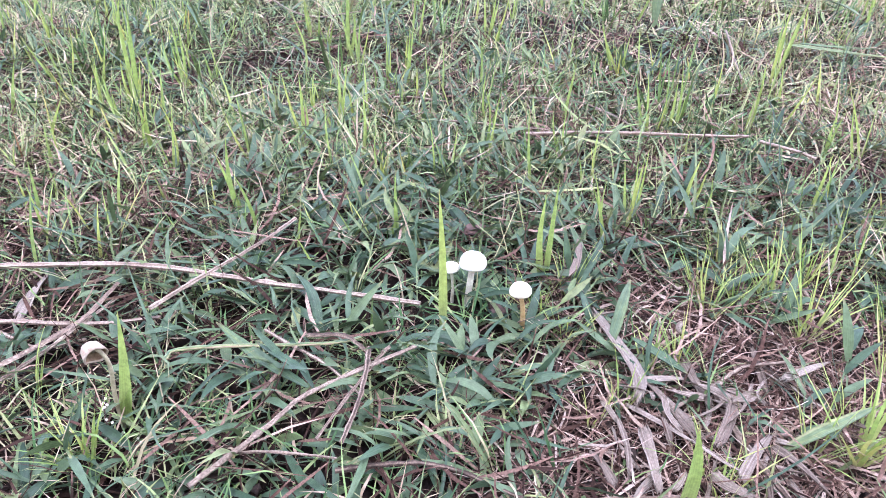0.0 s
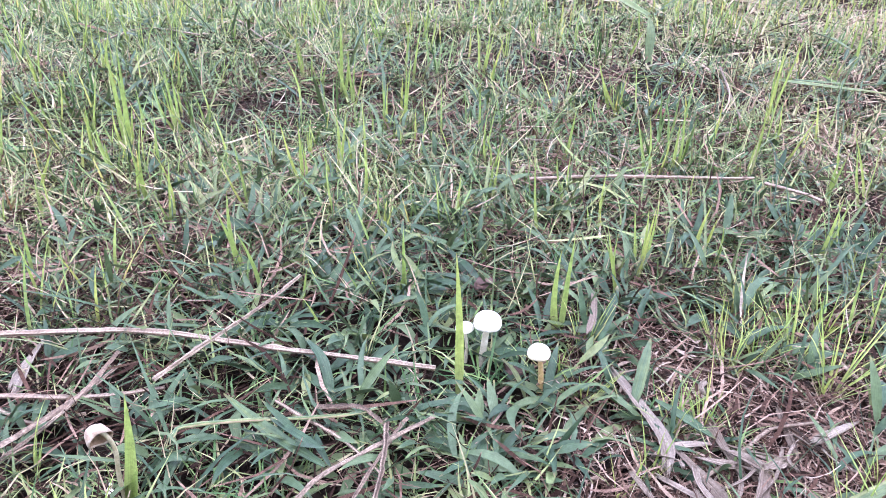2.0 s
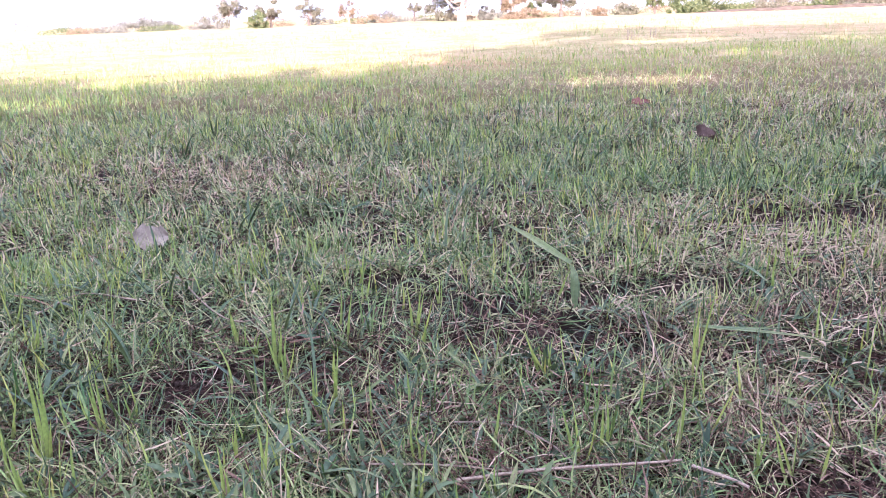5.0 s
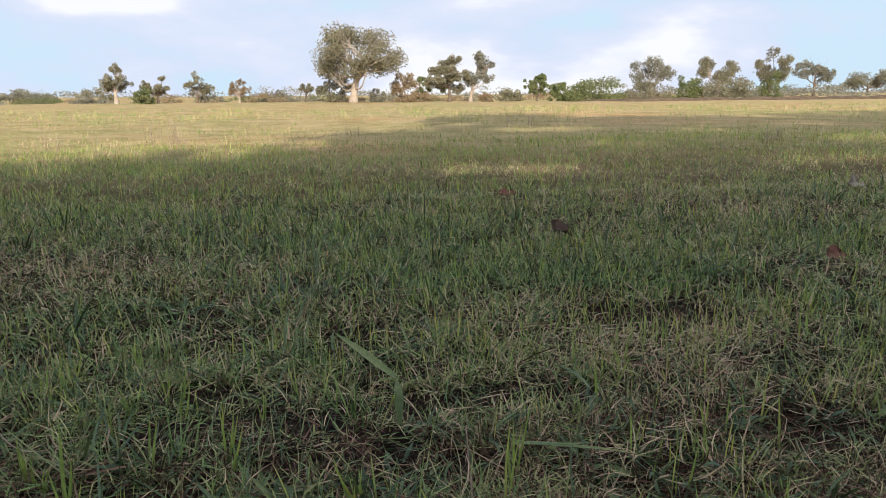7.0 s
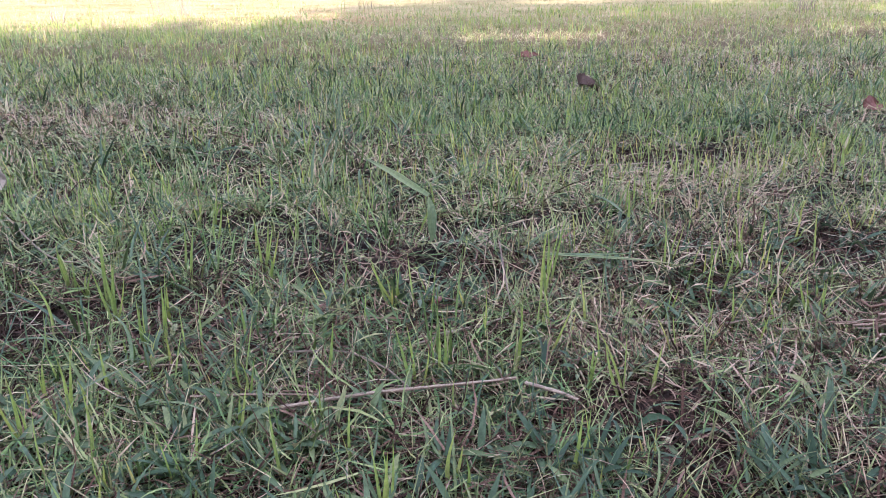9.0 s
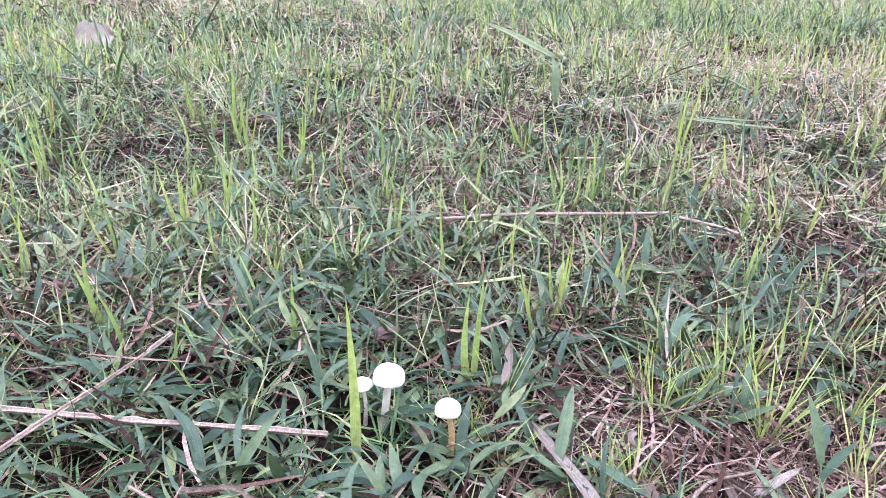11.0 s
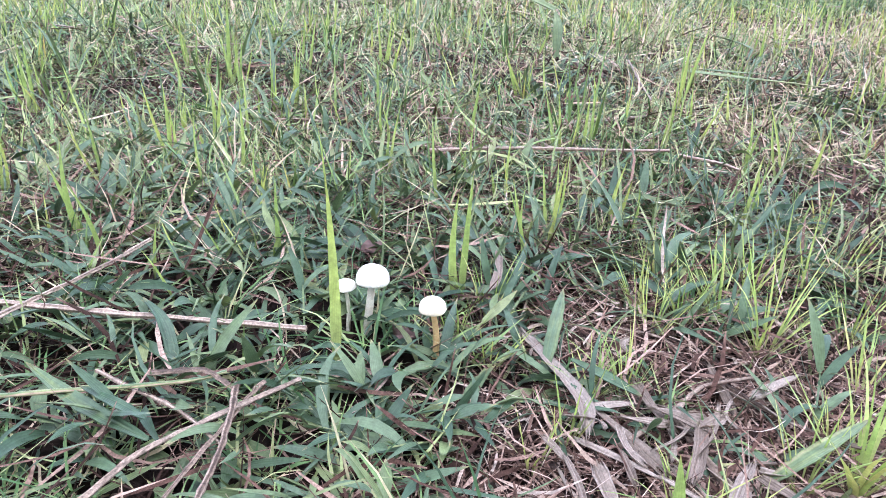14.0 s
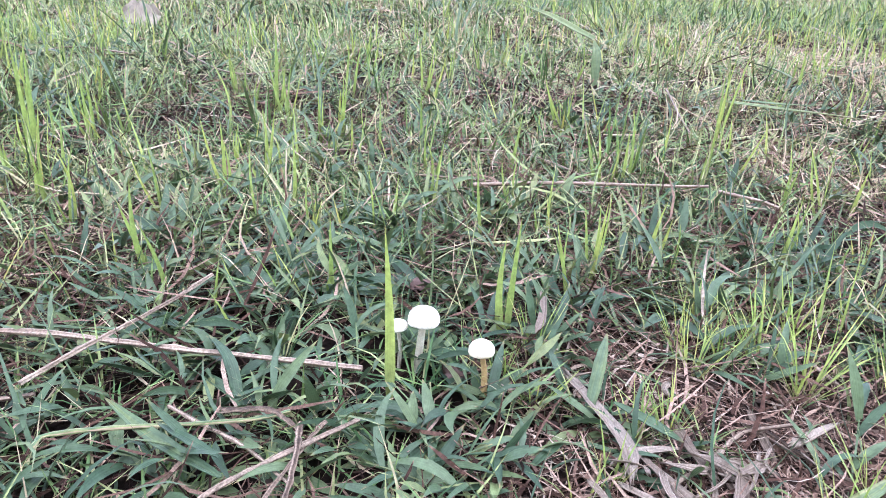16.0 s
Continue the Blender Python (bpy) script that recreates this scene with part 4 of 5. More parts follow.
x, y = scatter(40000, 1.3, 4.2)
x, y = kept(x, y, (1.15 - 0.75 * vigour(x, y)) * (1 - 0.3 * bare(x, y)))
n = len(x)
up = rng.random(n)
# again shaded by tint towards the soil, with the topmost stems brightened
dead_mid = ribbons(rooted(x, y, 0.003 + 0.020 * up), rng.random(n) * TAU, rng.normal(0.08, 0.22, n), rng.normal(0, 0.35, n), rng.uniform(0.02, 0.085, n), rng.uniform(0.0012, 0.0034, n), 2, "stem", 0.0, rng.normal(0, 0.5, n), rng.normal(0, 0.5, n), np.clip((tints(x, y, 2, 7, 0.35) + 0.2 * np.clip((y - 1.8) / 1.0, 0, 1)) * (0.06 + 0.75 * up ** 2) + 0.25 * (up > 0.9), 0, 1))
bx, by = rng.uniform(0.05, 0.55, 20000), rng.uniform(0.30, 0.72, 20000)
keep = rng.random(20000) < 0.85 * bare(bx, by) * np.clip(1.25 - 3.5 * (bx - 0.26) * (by > 0.44), 0.3, 1)
bx, by = bx[keep], by[keep]
n = len(bx)
dead_bits = ribbons(rooted(bx, by, 0.001 + 0.008 * rng.random(n)), rng.random(n) * TAU, rng.normal(0.04, 0.18, n), rng.normal(0, 0.4, n), 0.008 + 0.05 * rng.random(n) ** 2, 0.0005 + 0.0024 * rng.random(n) ** 2.5, 2, "torn", 0.0, rng.normal(0, 0.7, n), rng.normal(0, 0.5, n), 0.15 + 0.85 * rng.random(n) ** 1.1)
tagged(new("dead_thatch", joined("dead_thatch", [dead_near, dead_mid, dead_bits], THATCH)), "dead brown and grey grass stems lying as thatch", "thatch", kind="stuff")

# the open field beyond
bands = []
for count, per, near, far, radius, low, high, wide in ((8800, 7, 4.1, 11.0, 0.024, 0.035, 0.090, 0.0072), (7000, 7, 10.5, 28.0, 0.07, 0.024, 0.060, 0.013), (3000, 7, 26.0, 68.0, 0.16, 0.025, 0.06, 0.022)):
    x, y, a, size, hue = tufted(count, per, near, far, radius, lambda u, v: 0.50 + 0.50 * lattice(u * 0.9, v * 0.9, 27))
    n = len(x)
    dry = 0.57 + 0.28 * np.clip((y - 6) / 8, 0, 1) - 0.36 * (vigour(x, y) - 0.5) * np.clip(1.3 - y / 16, 0.25, 1)
    dry = dry + 0.55 * (lattice(x * 0.8, y * 0.35, 63) - 0.5) * np.clip((y - 5) / 6, 0, 1)
    size = size * (0.75 + 1.2 * np.clip(3 * lattice(x * 1.1, y * 0.5, 64) - 1.7, 0, 1) * np.clip((y - 6) / 5, 0, 1))
    bands.append(ribbons(rooted(x, y), a, rng.uniform(0.3, 1.4, n), rng.uniform(0.0, 1.5, n), rng.uniform(low, high, n) * size, wide * rng.uniform(0.4, 1.2, n), 2, "blade", 0.0, 0, 0, np.clip(dry + (rng.random(n) - 0.45) * np.where(y < 10, 0.85, 0.95) + (hue - 0.5) * 0.25, 0, 1)))
x, y = scatter(11000, 6.0, 16.0)
n = len(x)
bands.append(ribbons(rooted(x, y, 0.01 + 0.03 * rng.random(n)), rng.random(n) * TAU, rng.normal(0.15, 0.3, n), rng.normal(0, 0.3, n), rng.uniform(0.05, 0.14, n), rng.uniform(0.003, 0.007, n), 2, "stem", 0.0, rng.normal(0, 0.4, n), 0, rng.uniform(0.5, 0.9, n)))
x, y = scatter(12000, 4.0, 7.5)
n = len(x)
up = rng.random(n)
bands.append(ribbons(rooted(x, y, 0.01 + 0.035 * up), rng.random(n) * TAU, rng.normal(0.15, 0.3, n), rng.normal(0, 0.3, n), rng.uniform(0.03, 0.10, n), rng.uniform(0.002, 0.005, n), 2, "stem", 0.0, rng.normal(0, 0.4, n), 0, np.clip(0.85 - 0.5 * vigour(x, y) + 0.2 * up, 0, 1)))
# taller dry stems that stand over the lit field
rng, held = np.random.default_rng(405), rng
x, y, a, size, hue = tufted(5200, 6, 6.5, 34.0, 0.07, lambda u, v: np.clip(2.6 * lattice(u * 0.7, v * 0.5, 29) - 0.85, 0.06, 1))
n = len(x)
bands.append(ribbons(rooted(x, y), a, rng.uniform(0.9, 1.5, n), rng.uniform(-0.1, 0.8, n), rng.uniform(0.06, 0.19, n) * size, (0.0022 + 0.0004 * y) * rng.uniform(0.6, 1.4, n), 2, "blade", 0.0, 0, 0, np.clip(0.40 + 0.5 * hue + rng.normal(0, 0.12, n), 0.1, 0.97)))
rng = held
tagged(new("field_grass", joined("field_grass", bands, FAR_GRASS)), "short green and straw-coloured grass of the open field", "grass", kind="stuff")

# yellow-green shoots further out, too many to name
rng, held = np.random.default_rng(406), rng
x, y = scatter(27000, 1.6, 9.5)
x, y = kept(x, y, np.clip(1.5 * lattice(x * 2.6, y * 2.6, 31) + 0.9 * vigour(x, y) - 0.9, 0.03, 1))
n = len(x)
far_shoots = ribbons(rooted(x, y), rng.random(n) * TAU, rng.uniform(1.15, 1.55, n), rng.uniform(-0.1, 0.35, n), rng.uniform(0.045, 0.105, n), (0.0024 + 0.0006 * y) * rng.uniform(0.6, 1.4, n), 2, "blade", 0.35, 0, 0, rng.random(n))
x, y = scatter(3800, 0.6, 1.9)
x, y = kept(x, y, np.clip(2.4 * lattice(x * 6, y * 6, 32) - 1.0, 0.02, 1) * (1 - lush(x, y)) * (1 - bare(x, y)))
n = len(x)
near_shoots = ribbons(rooted(x, y), rng.random(n) * TAU, rng.uniform(1.1, 1.55, n), rng.uniform(-0.1, 0.5, n), rng.uniform(0.035, 0.095, n), rng.uniform(0.0020, 0.0042, n), 5, "blade", 0.35, 0, 0, rng.random(n))
x, y = scatter(13500, 1.5, 4.6)
x, y = kept(x, y, np.clip(1.6 * lattice(x * 3.7, y * 3.7, 33) + 0.8 * vigour(x, y) - 0.85, 0.02, 1) * (1 - bare(x, y)))
n = len(x)
mid_shoots = ribbons(rooted(x, y), rng.random(n) * TAU, rng.uniform(0.9, 1.5, n), rng.uniform(-0.1, 0.7, n), rng.uniform(0.035, 0.085, n), rng.uniform(0.0026, 0.0050, n), 2, "blade", 0.35, 0, 0, rng.random(n))
rng = held
tagged(new("young_shoots", joined("young_shoots", [far_shoots, near_shoots, mid_shoots], SHOOT)), "upright yellow-green young grass shoots", "shoots", kind="stuff")


# ---- single plants and litter ----
def one_blade(name, parent, base, tip, width, material, tint, bow=0.0, fold=0.45, segs=8, kind="blade"):
    """A blade from a base to a tip, both given from the thing's foot, with a slight bow."""
    b, t = np.array(base, float), np.array(tip, float)
    s = np.linspace(0, 1, segs + 1)[:, None]
    line = b + (t - b) * s + np.array([bow, bow * 0.5, 0]) * np.sin(s * np.pi)
    side = np.cross(t - b, (0, 1.0, 0.15))
    side = side / (np.linalg.norm(side) + 1e-9)
    turn = rng.normal(0, 0.35)
    side = side * math.cos(turn) + np.array([0, 1.0, 0]) * math.sin(turn)
    half = side * (width / 2 * profile(kind, s))
    back = np.array([0, 1.0, 0]) * (width / 2 * profile(kind, s)) * fold
    V = np.stack([line - half, line + back, line + half], 1)
    idx = np.arange(V.shape[0] * 3).reshape(-1, 3)
    F = np.stack([idx[:-1, :-1], idx[:-1, 1:], idx[1:, 1:], idx[1:, :-1]], -1).reshape(-1, 4)
    me = mesh_of(name, V, F, material, (("along", np.repeat(s[:, 0], 3)), ("tint", np.full(len(V) * 3, tint)), ("across", np.tile((-1.0, 0.0, 1.0), len(V)))))
    return part(name, me, parent)


rng = np.random.default_rng(17)


def shoot(x, y, tips, width, tint=None, label="upright yellow-green young grass shoot"):
    t = thing("grass_shoot", x, y, float(ground_z(x, y)), label, "grass shoot", "young grass shoots")
    for k, (dx, h) in enumerate(tips):
        one_blade("blade", t, (0.0025 * (k % 3 - 1), 0.002 * (k % 2), -0.002), (dx, rng.normal(0, 0.006), h), width * 0.8 * (1 - 0.12 * k), SHOOT, rng.uniform(0.1, 0.75) if tint is None else tint, rng.normal(0, 0.003))
    return t


shoot(-0.484, 0.948, [(0.020, 0.088)], 0.0060)
shoot(-0.471, 1.065, [(-0.039, 0.086), (-0.013, 0.083), (0.023, 0.110), (-0.009, 0.056)], 0.0050)
shoot(-0.342, 0.996, [(0.003, 0.128), (0.016, 0.079), (-0.016, 0.075)], 0.0070)
shoot(-0.298, 1.063, [(-0.008, 0.105), (0.001, 0.109), (-0.024, 0.082)], 0.0060)
shoot(-0.333, 0.929, [(-0.015, 0.080), (-0.005, 0.058)], 0.0060)
shoot(-0.274, 0.923, [(-0.001, 0.092)], 0.0050)
shoot(-0.320, 0.846, [(0.003, 0.035)], 0.0070)
shoot(-0.123, 0.698, [(-0.008, 0.097), (-0.022, 0.080)], 0.0070)
shoot(-0.101, 0.667, [(-0.017, 0.076)], 0.0050)
shoot(-0.148, 1.158, [(-0.021, 0.096)], 0.0050)
shoot(-0.075, 1.189, [(-0.025, 0.093), (-0.004, 0.098), (0.009, 0.098), (0.020, 0.078)], 0.0060)
shoot(0.007, 1.092, [(0.005, 0.103), (0.012, 0.119)], 0.0060)
shoot(-0.065, 0.908, [(0.003, 0.101), (0.016, 0.098), (-0.016, 0.046)], 0.0060)
shoot(0.029, 0.663, [(-0.003, 0.076), (0.004, 0.036)], 0.0060)
shoot(0.074, 0.534, [(-0.006, 0.131)], 0.0090)
shoot(0.114, 0.868, [(0.003, 0.056)], 0.0060)
shoot(0.204, 0.857, [(-0.018, 0.061), (-0.003, 0.068)], 0.0040)
shoot(0.323, 1.135, [(-0.043, 0.082), (-0.024, 0.058), (-0.005, 0.066)], 0.0050)
shoot(0.550, 1.148, [(-0.010, 0.106)], 0.0060)
shoot(0.514, 0.888, [(-0.002, 0.063)], 0.0050)
shoot(0.352, 0.864, [(-0.006, 0.045)], 0.0040)
shoot(0.316, 0.744, [(0.004, 0.068), (0.010, 0.053), (0.001, 0.031)], 0.0060)
shoot(0.323, 0.724, [(0.009, 0.023), (0.000, 0.059)], 0.0050)
shoot(0.221, 0.671, [(-0.018, 0.065), (-0.016, 0.075), (-0.006, 0.071)], 0.0050)
shoot(0.249, 0.715, [(-0.009, 0.073), (0.000, 0.079), (0.009, 0.088)], 0.0050)
shoot(0.159, 0.612, [(-0.006, 0.091), (0.002, 0.109)], 0.0080)
shoot(-0.140, 0.437, [(0.015, 0.101), (0.012, 0.043)], 0.0110)
shoot(0.220, 0.373, [(-0.006, 0.078)], 0.0140)
shoot(-0.846, 2.008, [(-0.005, 0.081)], 0.0070)
shoot(-0.350, 1.014, [(-0.005, 0.155), (0.012, 0.154)], 0.0080)
shoot(0.014, 1.312, [(0.012, 0.101)], 0.0060)
shoot(0.839, 1.485, [(-0.004, 0.087)], 0.0070)
shoot(0.557, 1.173, [(-0.005, 0.112), (0.024, 0.129)], 0.0060)
shoot(0.311, 1.137, [(-0.030, 0.088), (-0.009, 0.060), (0.011, 0.077)], 0.0060)
shoot(0.581, 0.865, [(0.004, 0.067)], 0.0060)
shoot(0.505, 0.874, [(0.009, 0.066)], 0.0050)
shoot(-0.003, 1.372, [(0.007, 0.090)], 0.0060)
shoot(0.790, 1.389, [(-0.015, 0.093)], 0.0070)
shoot(-0.098, 1.254, [(0.005, 0.140), (0.013, 0.078)], 0.0080)
shoot(0.528, 1.111, [(0.002, 0.140), (0.023, 0.146)], 0.0050)
shoot(1.065, 1.613, [(0.026, 0.071), (0.018, 0.052)], 0.0070)
shoot(0.210, 2.128, [(0.022, 0.138), (-0.001, 0.124)], 0.0060)
shoot(1.037, 1.879, [(0.011, 0.104), (-0.034, 0.078), (0.028, 0.089)], 0.0060)


gr = np.random.default_rng(91)
placed = 0
while placed < 85:
    px, py = gr.uniform(-0.75, 1.1), gr.uniform(0.66, 1.75)
    if -0.72 * (py + 0.22) < px < 0.9 * (py + 0.1) and gr.random() < 1.6 * lattice(px * 3.5, py * 3.5, 32) - 0.4 and np.hypot(px - 0.09, py - 0.56) > 0.16:
        shoot(px, py, [(gr.normal(0, 0.014), gr.uniform(0.05, 0.105)) for _ in range(gr.integers(1, 4))], gr.uniform(0.0042, 0.0062))
        placed += 1


def sedge(x, y, count, reach, height, width=0.0015, label="tuft of thin bright yellow-green sedge on bare soil"):
    t = thing("sedge_tuft", x, y, float(ground_z(x, y)), label, "sedge", "sedge tufts")
    for k in range(count):
        a, u = rng.random() * TAU, rng.uniform(0.15, 1.0)
        v, f, al, ti, _ = ribbons([(0.004 * math.cos(a), 0.004 * math.sin(a), 0)], a, rng.uniform(0.95, 1.5), rng.uniform(0.2, 1.3) * u, rng.uniform(0.6, 1.1) * (height + reach * u * 0.5), width * rng.uniform(0.7, 1.3), 7, "blade", 0.0, rng.normal(0, 0.4), 0, rng.random(), floor=False)
        part("blade", mesh_of("blade", v, f, SEDGE, (("along", al), ("tint", ti))), t)
    return t


sedge(0.357, 0.545, 29, 0.05, 0.075)
sedge(0.345, 0.585, 15, 0.04, 0.06)
sedge(0.225, 0.505, 14, 0.03, 0.04)
sedge(0.290, 0.600, 18, 0.05, 0.045)
sedge(0.318, 0.640, 15, 0.05, 0.045)
sedge(0.345, 0.420, 24, 0.05, 0.070, 0.0028)
sedge(0.245, 0.385, 18, 0.03, 0.04)
sedge(0.176, 0.445, 11, 0.04, 0.03)
sedge(0.175, 0.590, 15, 0.03, 0.05)
sedge(0.385, 0.620, 15, 0.05, 0.06)
sedge(-0.150, 0.400, 13, 0.03, 0.05, 0.0024)
sedge(0.400, 0.500, 13, 0.05, 0.05)
for x, y, count, reach, height in ((0.246, 0.504, 16, 0.03, 0.045), (0.287, 0.569, 16, 0.05, 0.050), (0.315, 0.585, 16, 0.05, 0.055), (0.354, 0.603, 14, 0.05, 0.060), (0.198, 0.461, 12, 0.03, 0.040), (0.242, 0.407, 14, 0.03, 0.040),
                                   (0.316, 0.424, 16, 0.04, 0.055), (0.353, 0.452, 14, 0.05, 0.050), (0.148, 0.563, 12, 0.03, 0.050), (0.167, 0.535, 12, 0.03, 0.045), (0.430, 0.560, 16, 0.05, 0.055), (0.470, 0.640, 16, 0.05, 0.060), (-0.159, 0.400, 10, 0.03, 0.045), (-0.213, 0.457, 10, 0.03, 0.040)):
    sedge(x, y, count, reach, height, 0.0013, "thin yellow-green sedge tuft among litter")


def stalk(name, label, points, width, material, lift=0.012, tint=0.6, flat=0.7, category="straw", nodes=0.10, end=0.7):
    """A fallen stalk on the turf, with swollen joints along it."""
    steps = 7 * len(points) + 8
    flat_line = smooth_line([(px, py, 0) for px, py in points], steps)
    s = np.linspace(0, 1, steps)
    flat_line[:, 2] = ground_z(flat_line[0, 0], flat_line[0, 1]) * 0.4 * (1 - s) + ground_z(flat_line[-1, 0], flat_line[-1, 1]) * 0.4 * s + lift + 0.0015 * np.sin(s * 5 + points[0][0] * 40)
    r = np.random.default_rng(int(abs(points[0][0] * 9000 + points[0][1] * 700)))
    kink = np.cumsum(r.normal(size=(steps, 2)), 0) * 0.00022
    flat_line[:, :2] += kink - np.linspace(0, 1, steps)[:, None] * kink[-1]
    origin = flat_line[steps // 2].copy()
    length = np.linalg.norm(np.diff(flat_line, axis=0), axis=1).sum()
    knots = 1 + 0.25 * np.exp(-((np.mod(s * length / nodes, 1) - 0.5) / 0.05) ** 2)
    v, f, a = tube(flat_line - origin, width / 2 * knots * (1 - (1 - end) * s) * (1 + 0.08 * r.normal(size=steps)), 12, flat)
    ridge = np.tile(r.normal(0, 0.10, 12), steps + 2)[:, None]
    axis = np.repeat(np.vstack([flat_line[:1], flat_line, flat_line[-1:]]), 12, 0) - origin
    v = v + (v - axis) * ridge + r.normal(size=v.shape) * width * 0.02
    streak = np.tile(r.normal(0, 0.32, 12), steps + 2) + np.repeat(np.repeat(r.normal(0, 0.12, steps // 4 + 2), 4)[: steps + 2], 12)
    ob = new(name, mesh_of(name, v, f, material, (("along", a * 0.8), ("tint", np.clip(tint - 0.1 + streak + r.normal(0, 0.1, len(v)), 0, 1))), smooth=False))
    ob.location = origin
    return tagged(ob, label, category, "fallen stalks")


stalk("straw_stalk", "long pale straw stalk lying across green grass", [(-0.321, 0.577), (-0.182, 0.579), (-0.065, 0.559), (0.054, 0.536)], 0.0060, STRAW, 0.034, 0.62)
stalk("straw_stalk", "pale straw stalk under a longer one", [(-0.277, 0.517), (-0.201, 0.519), (-0.144, 0.526)], 0.0046, STRAW, 0.022, 0.25)
stalk("straw_stalk", "thin straw stalk slanting over the long one", [(-0.148, 0.520), (-0.108, 0.582), (-0.066, 0.662)], 0.0042, STRAW, 0.034, 0.55)
stalk("straw_stalk", "split dry stalk with frayed sheath", [(-0.236, 0.451), (-0.213, 0.482), (-0.194, 0.513), (-0.186, 0.554)], 0.0050, STRAW, 0.032, 0.3)
stalk("straw_stalk", "thin dry stalk in a bundle", [(-0.240, 0.448), (-0.217, 0.497), (-0.188, 0.556)], 0.0036, STRAW, 0.018, 0.4)
stalk("straw_stalk", "thin dry stalk in a bundle", [(-0.278, 0.522), (-0.233, 0.503), (-0.198, 0.511)], 0.0036, STRAW, 0.012, 0.5)
stalk("straw_stalk", "pale straw lying among green blades", [(0.158, 0.869), (0.269, 0.876), (0.418, 0.879)], 0.0060, STRAW, 0.034, 0.58)
stalk("straw_stalk", "short broken pale straw", [(0.425, 0.869), (0.470, 0.823)], 0.0058, STRAW, 0.032, 0.58)
stalk("straw_stalk", "thin brown straw crossing another", [(0.059, 0.922), (0.140, 0.913), (0.212, 0.894), (0.286, 0.864)], 0.0038, STRAW, 0.027, 0.25)
stalk("dead_reed", "thin grey curved dry grass stem", [(0.166, 0.996), (0.230, 0.983), (0.273, 0.942), (0.302, 0.882)], 0.0030, DRYLEAF, 0.030, 0.6, category="stem")
stalk("dead_reed", "grey-green fallen stem in the turf", [(0.327, 1.022), (0.413, 1.038), (0.482, 1.086)], 0.0040, DRYLEAF, 0.020, 0.4, category="stem")
stalk("straw_stalk", "short pale straw in the turf", [(-0.014, 1.039), (0.058, 1.035)], 0.0046, STRAW, 0.020, 0.5)
stalk("dry_twig", "long brown dry stalk across the turf", [(-0.068, 0.359), (-0.034, 0.406), (-0.008, 0.438), (0.054, 0.483)], 0.0043, TWIG, 0.034, 0.56, category="twig")
stalk("dry_twig", "crooked brown twig with knots", [(-0.026, 0.491), (0.003, 0.488), (0.023, 0.472)], 0.0038, TWIG, 0.036, 0.55, category="twig", nodes=0.03)
stalk("dry_twig", "crooked brown twig with knots", [(0.023, 0.474), (0.022, 0.433), (0.015, 0.389)], 0.0038, TWIG, 0.038, 0.55, category="twig", nodes=0.03)
stalk("dry_twig", "thin forked dry twig", [(0.036, 0.479), (0.024, 0.458), (-0.001, 0.393)], 0.0028, TWIG, 0.035, 0.48, category="twig", nodes=0.03)
stalk("dry_twig", "rough dark root-like runner on the soil", [(0.011, 0.385), (0.047, 0.391), (0.081, 0.390), (0.123, 0.370)], 0.0038, TWIG, 0.018, 0.12, category="twig", nodes=0.02)
stalk("dry_twig", "thin pale dry stem", [(-0.064, 0.388), (-0.027, 0.388), (0.015, 0.382)], 0.0026, TWIG, 0.030, 0.64, category="twig")
stalk("straw_stalk", "thin yellow stalk leaning over leaves", [(-0.058, 0.504), (-0.014, 0.471), (0.021, 0.436)], 0.0026, STRAW, 0.030, 0.4)
stalk("dry_twig", "bent grey-brown stalk over bare soil", [(0.222, 0.444), (0.262, 0.473), (0.293, 0.497), (0.328, 0.503)], 0.0038, TWIG, 0.014, 0.52, category="twig")
stalk("dry_twig", "straight brown stalk lying on bare soil", [(0.383, 0.679), (0.381, 0.596), (0.389, 0.525)], 0.0049, TWIG, 0.010, 0.48, category="twig")
stalk("dry_twig", "thick brown stalk lying on bare soil", [(0.266, 0.473), (0.272, 0.420), (0.286, 0.372)], 0.0054, TWIG, 0.010, 0.56, category="twig")
stalk("straw_stalk", "pale stalk lying on litter", [(0.167, 0.372), (0.248, 0.377), (0.339, 0.381)], 0.0056, STRAW, 0.012, 0.3)
stalk("dry_twig", "short thin brown stick", [(0.260, 0.570), (0.281, 0.556), (0.293, 0.538)], 0.0028, TWIG, 0.012, 0.48, category="twig")
stalk("dry_twig", "thin dark brown stick on the soil", [(0.306, 0.512), (0.331, 0.470), (0.355, 0.454)], 0.0030, TWIG, 0.009, 0.32, category="twig")
stalk("grass_runner", "long green grass stem lying over the turf", [(-0.117, 0.462), (-0.106, 0.475), (-0.016, 0.484), (0.015, 0.488)], 0.0034, BROAD, 0.036, 0.7, category="stem")


